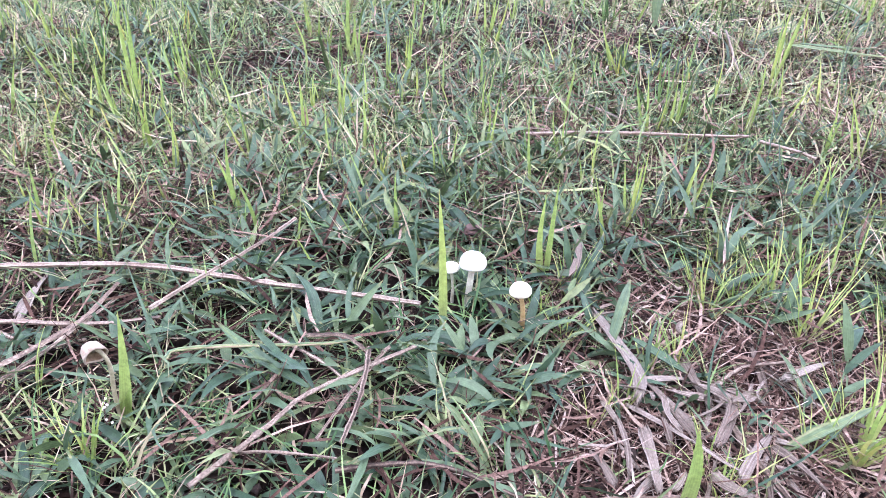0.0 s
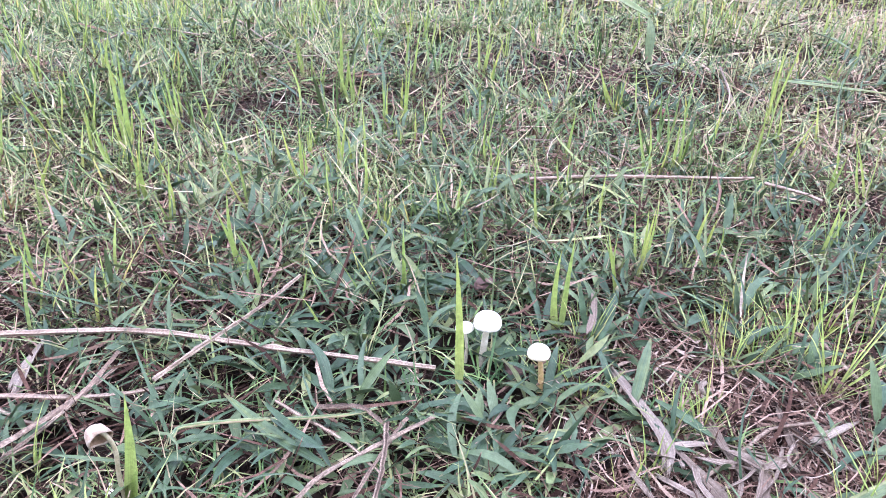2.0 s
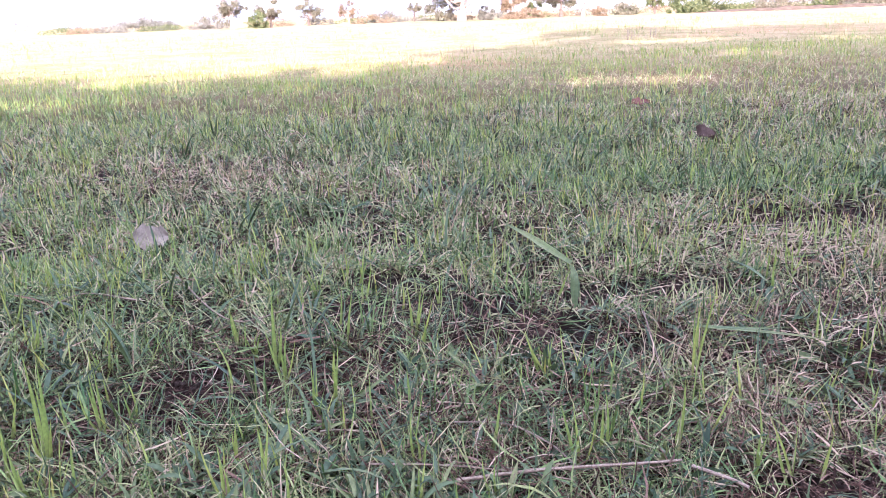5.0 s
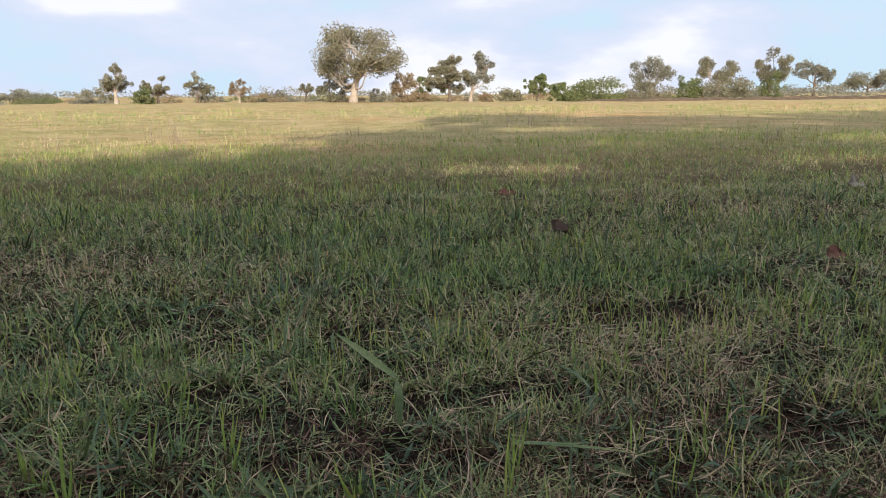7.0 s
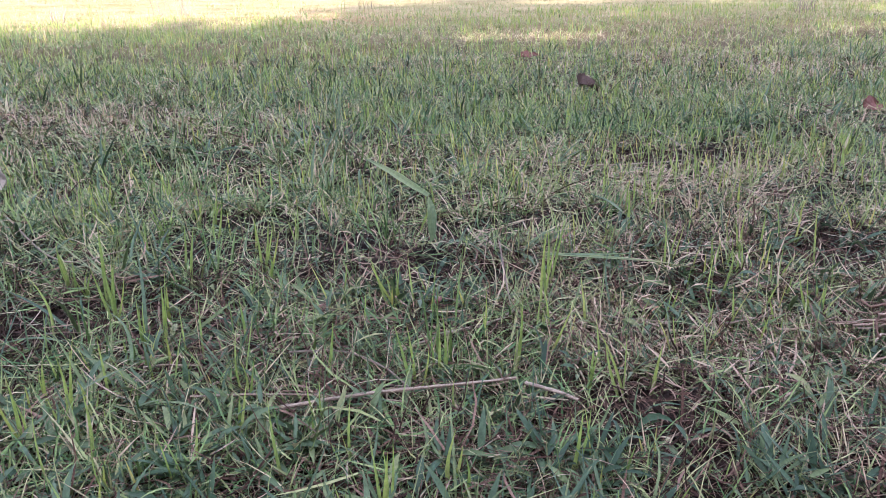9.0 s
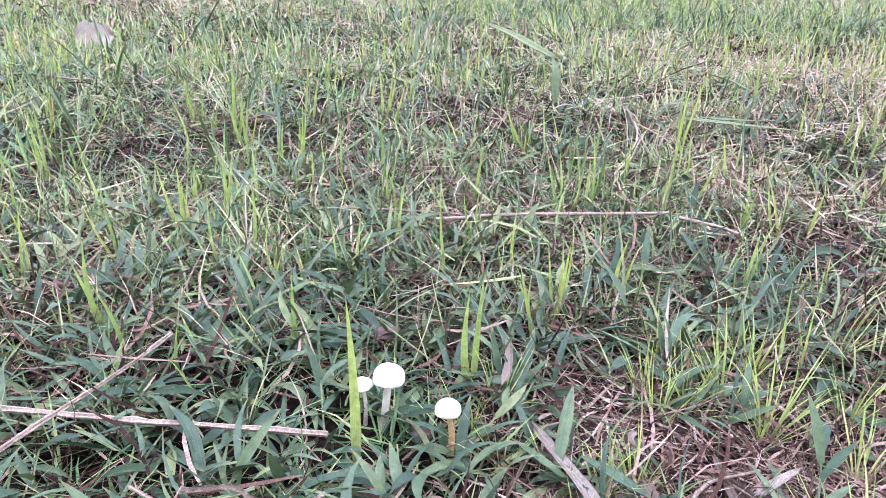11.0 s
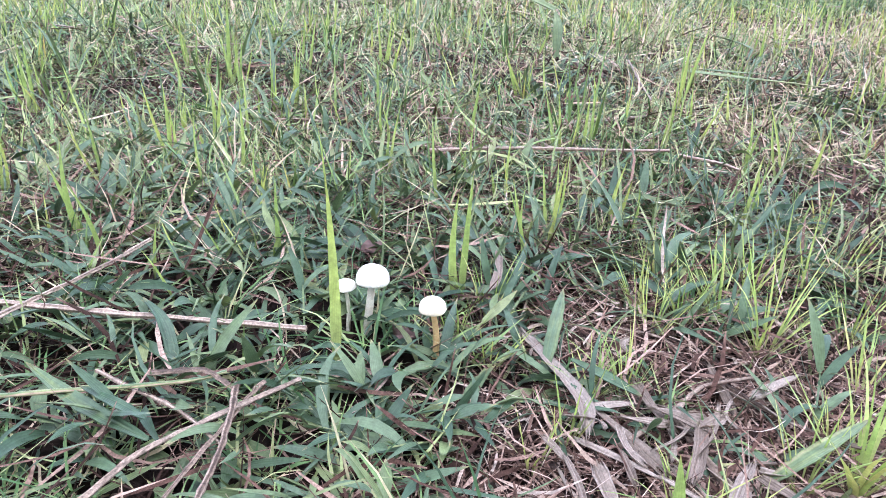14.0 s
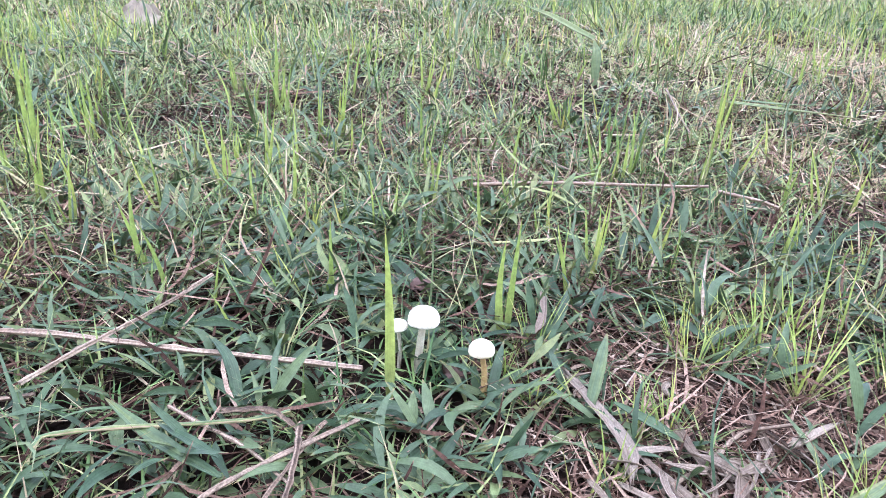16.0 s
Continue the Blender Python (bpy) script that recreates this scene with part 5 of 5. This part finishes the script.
# straws further out in the field, then those nearer
for points, width, lift, tone, label in (
        ([(0.655, 1.879), (0.862, 1.802)], 0.0045, 0.045, 0.4, "straw stem lying in short grass"),
        ([(0.851, 1.773), (1.106, 1.771)], 0.0045, 0.045, 0.6, "long pale straw stem lying in short grass"),
        ([(0.468, 3.56), (0.625, 3.519)], 0.006, 0.05, 0.7, "pale straw stem lying in short grass"),
        ([(1.331, 4.036), (1.595, 3.704)], 0.006, 0.05, 0.5, "dry straw stem lying in short grass"),
        ([(1.201, 5.348), (1.287, 4.955)], 0.008, 0.06, 0.8, "bleached straw stem in the field grass"),
        ([(1.21, 2.158), (1.186, 2.002), (1.147, 1.82)], 0.005, 0.045, 0.6, "crooked straw stem in short grass"),
        ([(1.315, 2.132), (1.415, 2.129)], 0.006, 0.045, 0.9, "short bleached straw piece in grass"),
        ([(0.086, 3.057), (0.214, 3.18), (0.258, 3.132)], 0.005, 0.06, 0.2, "arched dark stem in short grass")):
    stalk("straw_stalk", label, points, width * 0.85, STRAW, lift - 0.012, tone * 0.6)
for points, width, lift, tone, label in (
        ([(0.29, 0.987), (0.374, 1.022), (0.465, 1.06)], 0.0035, 0.034, 0.5, "thin straw stem slanting through grass"),
        ([(-0.56, 1.461), (-0.515, 1.559), (-0.386, 1.494)], 0.006, 0.045, 0.95, "pale bent dry stem in the turf"),
        ([(-0.366, 1.657), (-0.195, 1.382), (-0.091, 1.421)], 0.004, 0.045, 0.7, "long grey bent grass stem"),
        ([(0.507, 1.283), (0.46, 1.052)], 0.0035, 0.055, 0.5, "thin brown standing straw in grass"),
        ([(0.463, 2.207), (0.629, 2.218)], 0.005, 0.045, 0.5, "straw stem flat in short grass"),
        ([(1.096, 1.573), (1.119, 1.462)], 0.006, 0.04, 0.8, "short pale straw piece in grass"),
        ([(0.529, 1.072), (0.672, 1.0)], 0.0035, 0.034, 0.4, "thin brown stem lying in grass"),
        ([(-0.005, 1.009), (0.063, 1.002)], 0.005, 0.034, 0.6, "short flat straw piece in turf"),
        ([(0.742, 0.984), (0.832, 0.985)], 0.005, 0.034, 0.4, "brown straw piece lying in turf")):
    stalk("straw_stalk", label, points, width * 0.85, STRAW, lift - 0.012, tone * 0.6)


def fallen_blade(name, label, points, width, material, lift, tint, fold=0.35, category="blade", group="fallen blades", kind="leaf", ragged=0.06, turn=0.0):
    """A broad grass blade lying on the turf along a soft curve, given from its root to its tip (places with heights above the ground)."""
    steps = 18
    pts = [(p[0], p[1], (p[2] if len(p) > 2 else lift)) for p in points]
    line = smooth_line(pts, steps)
    line[:, 2] += ground_z(line[:, 0], line[:, 1]) * 0.6
    origin = line[0].copy()
    line = line - origin
    s = np.linspace(0, 1, steps)
    way = np.gradient(line, axis=0)
    side = np.cross(way, (0, 0, 1.0))
    side /= np.linalg.norm(side, axis=1)[:, None] + 1e-9
    w = width * (0.40 if kind == "torn" else 0.5) * profile(kind, s) * (1 + ragged * np.sin(s * 31 + points[0][0] * 50))
    roll = turn + 0.22 * np.sin(s * 2.5 + points[0][1] * 30)
    half = (side * np.cos(roll)[:, None] + np.array([0, 0, 1.0]) * np.sin(roll)[:, None]) * w[:, None]
    dip = np.zeros_like(line)
    dip[:, 2] = -w * fold
    cols = 19 if material is DRYLEAF else 11
    across = np.linspace(-1, 1, cols)
    r = np.random.default_rng(int(abs(points[0][0] * 9000 + points[0][1] * 700)) + 3)
    top = line[:, None] + half[:, None] * across[None, :, None] + dip[:, None] * (1 - across[None, :, None] ** 2)
    top[..., 2] += r.normal(0, 0.05 if material is DRYLEAF else 0.02, cols)[None] * width
    if kind == "torn":    # fibres broken off at uneven lengths
        for i in range(5):
            short = r.random(cols)[:, None] * (i / 4)
            top[steps - 5 + i] = top[steps - 5 + i] * (1 - short) + top[steps - 5] * short
            top[4 - i] = top[4 - i] * (1 - 0.6 * short) + top[4] * 0.6 * short
        top[..., 2] += 0.25 * width * np.sin(s * r.uniform(2, 5) + r.uniform(0, 6))[:, None] * across[None]
    ring = np.concatenate([top, top[:, ::-1] - np.array([0, 0, 0.0006])], 1)
    idx = np.arange(steps * 2 * cols).reshape(steps, 2 * cols)
    nxt = np.roll(idx, -1, 1)
    F = np.stack([idx[:-1], nxt[:-1], nxt[1:], idx[1:]], -1).reshape(-1, 4)
    fibre = r.normal(0, 0.17 if material is DRYLEAF else 0.06, cols)
    shade = np.clip(tint + np.cumsum(r.normal(0, 0.025, steps))[:, None] + np.concatenate([fibre, fibre[::-1]])[None] + r.normal(0, 0.02, (steps, 2 * cols)), 0, 1)
    ob = new(name, mesh_of(name, ring, F, material, (("along", np.repeat(s * 0.95, 2 * cols)), ("tint", shade.ravel()), ("across", np.tile(np.r_[across, across[::-1]], steps)))))
    ob.location = origin
    return tagged(ob, label, category, group)


fallen_blade("dead_leaf_strip", "grey weathered dry broad blade on soil", [(0.189, 0.560), (0.201, 0.521), (0.211, 0.477), (0.202, 0.440)], 0.0122, DRYLEAF, 0.020, 0.67, kind="torn", ragged=0.04)
fallen_blade("dead_leaf_strip", "brown-grey dry blade lying on soil", [(0.207, 0.495), (0.226, 0.455), (0.243, 0.414)], 0.0090, DRYLEAF, 0.016, 0.37, kind="torn", ragged=0.04)
fallen_blade("dead_leaf_strip", "pale torn dry blade", [(0.204, 0.433), (0.205, 0.399), (0.204, 0.373)], 0.0098, DRYLEAF, 0.018, 0.53, kind="torn", ragged=0.04)
fallen_blade("dead_leaf_strip", "light tan dry blade tipped up", [(0.252, 0.383), (0.269, 0.406), (0.288, 0.428)], 0.0090, DRYLEAF, 0.022, 0.60, kind="torn", ragged=0.04)
fallen_blade("dead_leaf_strip", "crumpled grey dry blade", [(0.246, 0.410), (0.263, 0.437), (0.274, 0.462)], 0.0098, DRYLEAF, 0.020, 0.45, kind="torn", ragged=0.04)
fallen_blade("dead_leaf_strip", "tan dry blade beside sedge", [(0.248, 0.506), (0.252, 0.472), (0.256, 0.448)], 0.0090, DRYLEAF, 0.016, 0.30, kind="torn", ragged=0.04)
fallen_blade("dead_leaf_strip", "pale pointed dry blade on bare soil", [(0.311, 0.479), (0.335, 0.491), (0.358, 0.502)], 0.0073, DRYLEAF, 0.020, 0.75, kind="torn", ragged=0.04)
fallen_blade("dead_leaf_strip", "short broad grey dry blade", [(0.168, 0.412), (0.176, 0.394), (0.179, 0.381)], 0.0098, DRYLEAF, 0.016, 0.37, kind="torn", ragged=0.04)
fallen_blade("dead_leaf_strip", "split grey dry blade", [(0.268, 0.453), (0.290, 0.463)], 0.0090, DRYLEAF, 0.020, 0.40, kind="torn", ragged=0.04)
fallen_blade("dead_leaf_strip", "narrow grey dry blade under the straw", [(-0.262, 0.600), (-0.262, 0.560), (-0.256, 0.520)], 0.0106, DRYLEAF, 0.020, 0.83, kind="torn", ragged=0.04)
fallen_blade("dead_leaf_strip", "tan dry leaf caught in the turf", [(0.190, 0.640), (0.182, 0.600), (0.172, 0.575)], 0.0073, DRYLEAF, 0.036, 0.30, kind="torn", ragged=0.04)
lr = np.random.default_rng(53)
for k in range(34):    # smaller torn strips strewn over the bare ground
    a, ln = lr.normal(-1.15, 0.75), lr.uniform(0.018, 0.062)
    px, py = lr.normal(0.245, 0.055), lr.normal(0.435, 0.045)
    dx, dy = math.cos(a) * ln / 2, math.sin(a) * ln / 2
    tone = lr.uniform(0.25, 0.9)
    fallen_blade("dead_leaf_strip", "short pale tan dry blade on soil" if tone > 0.6 else "short brown dry blade on soil", [(px - dx, py - dy), (px + lr.normal(0, 0.003), py + lr.normal(0, 0.003)), (px + dx, py + dy)], lr.uniform(0.0028, 0.0068), DRYLEAF, lr.uniform(0.010, 0.022), tone, kind="torn", ragged=0.04, fold=lr.uniform(-0.2, 0.8), turn=lr.normal(0, 0.35))
fallen_blade("fallen_leaf", "broad green blade resting on the turf", [(-0.014, 0.438), (-0.055, 0.470), (-0.094, 0.506)], 0.0085, BROAD, 0.034, 0.45, kind="lance")
fallen_blade("fallen_leaf", "short blue-green blade lying over another", [(-0.016, 0.446), (-0.034, 0.460), (-0.056, 0.476)], 0.0055, BROAD, 0.040, 0.28, kind="lance")
fallen_blade("fallen_leaf", "broad pale green blade bent over soil", [(0.290, 0.418, 0.012), (0.319, 0.424, 0.03), (0.362, 0.446, 0.03)], 0.0095, BROAD, 0.030, 0.7, kind="lance")
fallen_blade("fallen_leaf", "long flat pale green blade above the turf", [(0.563, 1.207), (0.636, 1.190), (0.708, 1.157), (0.763, 1.113)], 0.0100, BROAD, 0.048, 0.62, kind="blade")
fallen_blade("fallen_leaf", "narrow green blade crossing another", [(0.584, 1.181), (0.639, 1.173), (0.699, 1.165)], 0.0050, BROAD, 0.058, 0.6, kind="blade")
fallen_blade("fallen_leaf", "broad green blade leaning in the grass", [(0.753, 1.507), (0.771, 1.451), (0.768, 1.369)], 0.0110, BROAD, 0.045, 0.5)
fallen_blade("fallen_leaf", "small broad green blade beside a twig", [(0.215, 0.520), (0.232, 0.500), (0.246, 0.480)], 0.0070, BROAD, 0.02, 0.5, kind="lance")
fallen_blade("fallen_leaf", "broad green leaf standing over soil", [(0.195, 0.510, 0.005), (0.207, 0.535, 0.035), (0.216, 0.555, 0.05)], 0.0085, BROAD, 0.02, 0.4, kind="lance")
fallen_blade("fallen_leaf", "broad green leaf lying at the stalk", [(-0.02, 0.520, 0.004), (-0.030, 0.545, 0.03), (-0.045, 0.560, 0.04)], 0.0085, BROAD, 0.02, 0.3, kind="lance")

# a long blade broken at a fold, its tip end dry
folded = thing("folded_blade", 0.405, 1.335, float(ground_z(0.405, 1.335)), "long green grass blade folded over with dry tan tip", "blade", "fallen blades")
for name, pts, tint in (("lower_half", [(0.405, 1.335, 0.034), (0.407, 1.350, 0.078), (0.405, 1.372, 0.104)], 0.62), ("upper_half", [(0.405, 1.372, 0.104), (0.356, 1.464, 0.126), (0.312, 1.560, 0.140)], 0.72)):
    piece = fallen_blade(name, "", pts, 0.0170, BROAD, 0, tint, category="", group="", turn=0.4)
    for key in ("category", "group", "label"):
        if key in piece:
            del piece[key]
    piece.parent = folded
    piece.location = Vector(piece.location) - folded.location


def mushroom(x, y, cap_z, radius, height, foot, skin, stem, stem_r, seed, label, tilt=(0, 0)):
    """A smooth domed cap with an inrolled rim, gills beneath, on a slim curved stalk."""
    z0 = float(ground_z(foot[0], foot[1]))
    t = thing("mushroom", foot[0], foot[1], z0, label, "mushroom", "white mushrooms")
    top = np.array([x - foot[0], y - foot[1], cap_z - z0])
    dome = [(radius * math.sin(u * math.pi / 2), height * math.cos(u * math.pi / 2) ** 0.9) for u in np.linspace(0.02, 1, 12)]
    dome += [(radius * 1.01, -0.12 * height), (radius * 0.97, -0.24 * height), (radius * 0.88, -0.26 * height)]
    v, f = lathe(dome, 40, 0.018, seed)
    turn = np.array(Euler((radians(tilt[0]), radians(tilt[1]), 0)).to_matrix())
    cap = part("cap", mesh_of("cap", v @ turn.T + top, f, skin), t)
    under = [(radius * 0.90, -0.22 * height), (radius * 0.5, -0.02 * height), (stem_r * 0.6, 0.05 * height)]
    v, f = lathe(under, 60, 0.012, seed)
    v[1::2, 2] -= 0.0006
    part("gills", mesh_of("gills", v @ turn.T + top, f, GILL, smooth=False), cap, "pale brown gills")
    line = smooth_line([(0, 0, -0.004), (top[0] * 0.25 + 0.001, top[1] * 0.3, top[2] * 0.5), top], 14)
    v, f, _ = tube(line, stem_r * np.linspace(1.15, 0.85, 14), 14)
    part("stipe", mesh_of("stipe", v, f, stem), t)
    return t


mushroom(0.0945, 0.578, 0.0455, 0.0108, 0.0098, (0.0905, 0.577), CAP, STIPE, 0.0027, 1, "creamy white domed mushroom on a pale stalk in grass", (-4, 3))
mushroom(0.1306, 0.5422, 0.0440, 0.0084, 0.0072, (0.1335, 0.5428), CAP_WARM, STIPE_TAN, 0.0020, 2, "small cream mushroom on a thin tan stalk", (-3, -3))
mushroom(0.0767, 0.5795, 0.0395, 0.0074, 0.0042, (0.0780, 0.5800), CAP, STIPE, 0.0014, 3, "small flat white mushroom on a slender stalk", (-2, -5))

# a withered one, bent over with its rim turned up
wilt = thing("withered_mushroom", -0.140, 0.437, float(ground_z(-0.140, 0.437)), "withered pale mushroom bent over with brown gills showing", "mushroom", "white mushrooms")
v, f, _ = tube(smooth_line([(-0.003, 0.0, 0.0), (-0.004, 0.002, 0.028), (-0.002, 0.003, 0.052), (-0.005, 0.003, 0.064), (-0.010, 0.003, 0.068)], 16), np.linspace(0.0016, 0.0013, 16), 10)
part("stipe", mesh_of("stipe", v, f, STIPE_WILT), wilt)
v, f = lathe([(0.0012, 0.001), (0.006, 0.002), (0.0074, -0.003), (0.0080, -0.0065), (0.0072, -0.0062), (0.006, -0.001), (0.001, -0.002)], 30, 0.09, 4)
turn = np.array(Euler((radians(-35), radians(-60), 0)).to_matrix())
wilt_cap = part("cap", mesh_of("cap", v @ turn.T + np.array([-0.011, 0.003, 0.067]), f, WITHERED), wilt, "shrivelled cream cap")
v, f = lathe([(0.0068, -0.0056), (0.0045, -0.0018), (0.001, -0.0028)], 30, 0.08, 4)
part("gills", mesh_of("gills", v @ turn.T + np.array([-0.011, 0.003, 0.067]), f, GILL), wilt_cap, "dark brown exposed gills")


# a heap of dead brown stems at the edge of the turf
heap = thing("dead_grass_heap", 0.985, 0.908, float(ground_z(0.985, 0.908)), "heap of matted dead brown grass stems in the turf", "dead grass", "fallen stalks")
pr = np.random.default_rng(37)
for k in range(46):
    a, off = pr.normal(0.0, 0.35), pr.normal(size=2) * np.array([0.045, 0.016])
    n = 9
    u = np.linspace(-0.5, 0.5, n) * pr.uniform(0.05, 0.17)
    lineup = np.stack([off[0] + u * math.cos(a) + 0.004 * np.sin(u * 60 + k), off[1] + u * math.sin(a) - 0.15 * u + 0.004 * np.cos(u * 50 + k), 0.008 + 0.030 * pr.random() + 0.018 * np.cos(u * 11) + 0.003 * pr.normal(size=n)], -1)
    v, f, al = tube(lineup, pr.uniform(0.0007, 0.0018) * np.linspace(1, 0.7, n), 6)
    part("dead_stem", mesh_of("dead_stem", v, f, THATCH, (("along", al * 0.8), ("tint", np.full(len(v), pr.uniform(0.4, 0.95))), ("across", np.zeros(len(v))))), heap)

# a broken seed head with small white flecks
head = thing("seed_head", -0.135, 0.417, float(ground_z(-0.135, 0.417)), "broken grass seed head with small white flecks", "seed head", "fallen stalks")
v, f, _ = tube(smooth_line([(-0.002, 0.0, 0.0), (-0.010, 0.006, 0.018), (-0.012, 0.014, 0.036)], 10), np.linspace(0.0009, 0.0005, 10), 6)
part("stem", mesh_of("stem", v, f, TWIG), head)
hr = np.random.default_rng(29)
for k in range(26):
    u = hr.random()
    at = (np.array([-0.002 - 0.010 * u, 0.014 * u, 0.036 * u]) if k % 2 else np.array([-0.022 + 0.042 * hr.random(), 0.002, 0.008])) + hr.normal(size=3) * 0.0022
    at[2] = max(at[2], 0.003)
    v, f = lathe([(0.0002, 0.0011), (0.0009, 0.0004), (0.0010, -0.0003), (0.0003, -0.0010)], 6, 0.2, k)
    part("floret", mesh_of("floret", v + at, f, CAP), head)


def straw_tuft(x, y, height, count, label):
    """Dry stems left standing over the cropped field."""
    t = thing("straw_tuft", x, y, float(ground_z(x, y)), label, "dry grass", "straw tufts in the field")
    for _ in range(count):
        a, lean, h = rng.random() * TAU, rng.uniform(0.05, 0.5), height * rng.uniform(0.45, 1.0)
        foot = np.array([rng.normal(0, 0.05), rng.normal(0, 0.05), -0.01])
        tip = foot + np.array([math.cos(a) * lean * h, math.sin(a) * lean * h, h])
        bend = (foot + tip) / 2 + rng.normal(0, 0.03, 3) * h
        v, f, al = tube(smooth_line([foot, bend, tip], 6), np.linspace(0.0042, 0.0022, 6), 5)
        part("stem", mesh_of("stem", v, f, STRAW, (("along", al * 0.8), ("tint", np.full(len(v), rng.uniform(0.4, 1.0))))), t)
    return t


for x, y, height, count in ((-1.15, 10.6, 0.36, 16), (-1.55, 11.0, 0.26, 10), (-2.4, 9.6, 0.22, 9), (4.1, 12.6, 0.26, 11), (4.6, 13.0, 0.22, 8), (5.7, 7.8, 0.22, 10), (6.1, 8.2, 0.17, 8), (1.3, 11.8, 0.2, 7)):
    straw_tuft(x, y, height, count, "tuft of pale dry stems standing in cropped grass")


def dead_leaf(label, x, y, length, width, material, az, tilt, curl, lift=0.015):
    """A fallen tree leaf, cupped along its midrib, with a short stalk."""
    t = thing("dead_leaf", x, y, float(ground_z(x, y)), label, "leaf", "fallen leaves")
    u, w = np.linspace(0, 1, 13), np.linspace(-1, 1, 9)
    U, W = np.meshgrid(u, w, indexing="ij")
    half = width / 2 * np.sin(np.clip(U * 0.93 + 0.05, 0, 1) * np.pi) ** 0.55 * (1 + 0.16 * np.sin(U * 9 + az) + 0.10 * np.sin(U * 23 + length * 90))
    X = (U - 0.5) * length
    Y = W * half * (1 + 0.05 * np.sin(U * 40))
    Z = curl * width * (np.abs(W) * 0.75 + 0.35 * np.sin(U * 4.2 + W)) + 0.025 * length * np.sin(U * 17 + W * 7)
    V = np.stack([X, Y, Z], -1).reshape(-1, 3)
    V = np.concatenate([V, V - np.array([0, 0, 0.0008])])
    idx = np.arange(117).reshape(13, 9)
    F = np.stack([idx[:-1, :-1], idx[1:, :-1], idx[1:, 1:], idx[:-1, 1:]], -1).reshape(-1, 4)
    F = np.concatenate([F, F[:, ::-1] + 117])
    turn = np.array((Euler((0, 0, radians(az))).to_matrix() @ Euler((radians(tilt), 0, 0)).to_matrix()))
    place = np.array([0, 0, lift])
    part("leaf_blade", mesh_of("leaf_blade", V @ turn.T + place, F, material), t)
    v, f, _ = tube(np.array([(-0.5 * length, 0, 0), (-0.58 * length, 0.002, 0.002), (-0.68 * length, 0.006, 0.003)]), [0.0012, 0.001, 0.0008], 6)
    part("leaf_stalk", mesh_of("leaf_stalk", v @ turn.T + place, f, TWIG), t)
    return t


dead_leaf("pale grey-tan fallen leaf standing in the grass", -0.494, 1.93, 0.080, 0.062, DEAD_PALE, 12, 62, 0.15, 0.042)
dead_leaf("brown curled fallen leaf in the grass", 1.300, 2.90, 0.080, 0.060, DEAD_BROWN, -50, 40, 0.8, 0.032)
dead_leaf("pale tan fallen leaf in the grass", 3.625, 4.05, 0.12, 0.095, DEAD_PALE, 20, 55, 0.35, 0.045)
dead_leaf("reddish brown fallen leaf in the grass", 2.086, 2.35, 0.085, 0.060, DEAD_RED, 15, 50, 0.3, 0.035)
dead_leaf("dull orange fallen leaf flat in the grass", 1.46, 4.15, 0.12, 0.06, DEAD_RED, 5, 25, 0.25, 0.03)
dead_leaf("small dark red scrap of leaf", 0.368, 1.12, 0.022, 0.016, DEAD_RED, 50, 45, 0.5, 0.022)
dead_leaf("small orange-brown scrap of leaf", 0.129, 1.25, 0.026, 0.011, DEAD_RED, 80, 60, 0.4, 0.022)
dead_leaf("tiny rust scrap of leaf at the mushrooms", 0.098, 0.665, 0.024, 0.012, DEAD_BROWN, 30, 20, 0.4, 0.018)
dead_leaf("brown withered scrap beside the mushrooms", 0.116, 0.556, 0.015, 0.008, DEAD_BROWN, -20, 30, 0.6, 0.012)

# soil crumbs in the bare spots
cr = np.random.default_rng(17)
crumbs = []
for px, py, rx, ry, count in ((0.36, 0.50, 0.12, 0.09, 1100), (0.25, 0.575, 0.08, 0.055, 450), (0.26, 0.41, 0.12, 0.07, 750), (-0.16, 1.19, 0.13, 0.07, 500), (0.55, 0.83, 0.10, 0.06, 400)):
    for _ in range(count):
        cx, cy = px + cr.normal() * rx * 0.7, py + cr.normal() * ry * 0.7
        r = 0.0009 + 0.0062 * cr.random() ** 4
        o = [(0.05 * r, 0.75 * r), (0.75 * r, 0.5 * r), (r, 0), (0.6 * r, -0.5 * r)]
        v, f = lathe(o, 5, 0.16, cr.random() * 9)
        v += cr.normal(size=v.shape) * r * 0.20 + np.array([cx, cy, float(ground_z(cx, cy)) + 0.2 * r])
        crumbs.append((v, f, np.zeros(len(v)), np.zeros(len(v))))
tagged(new("soil_crumbs", joined("soil_crumbs", crumbs, CLOD)), "dark crumbs of bare moist soil", "soil", kind="stuff")
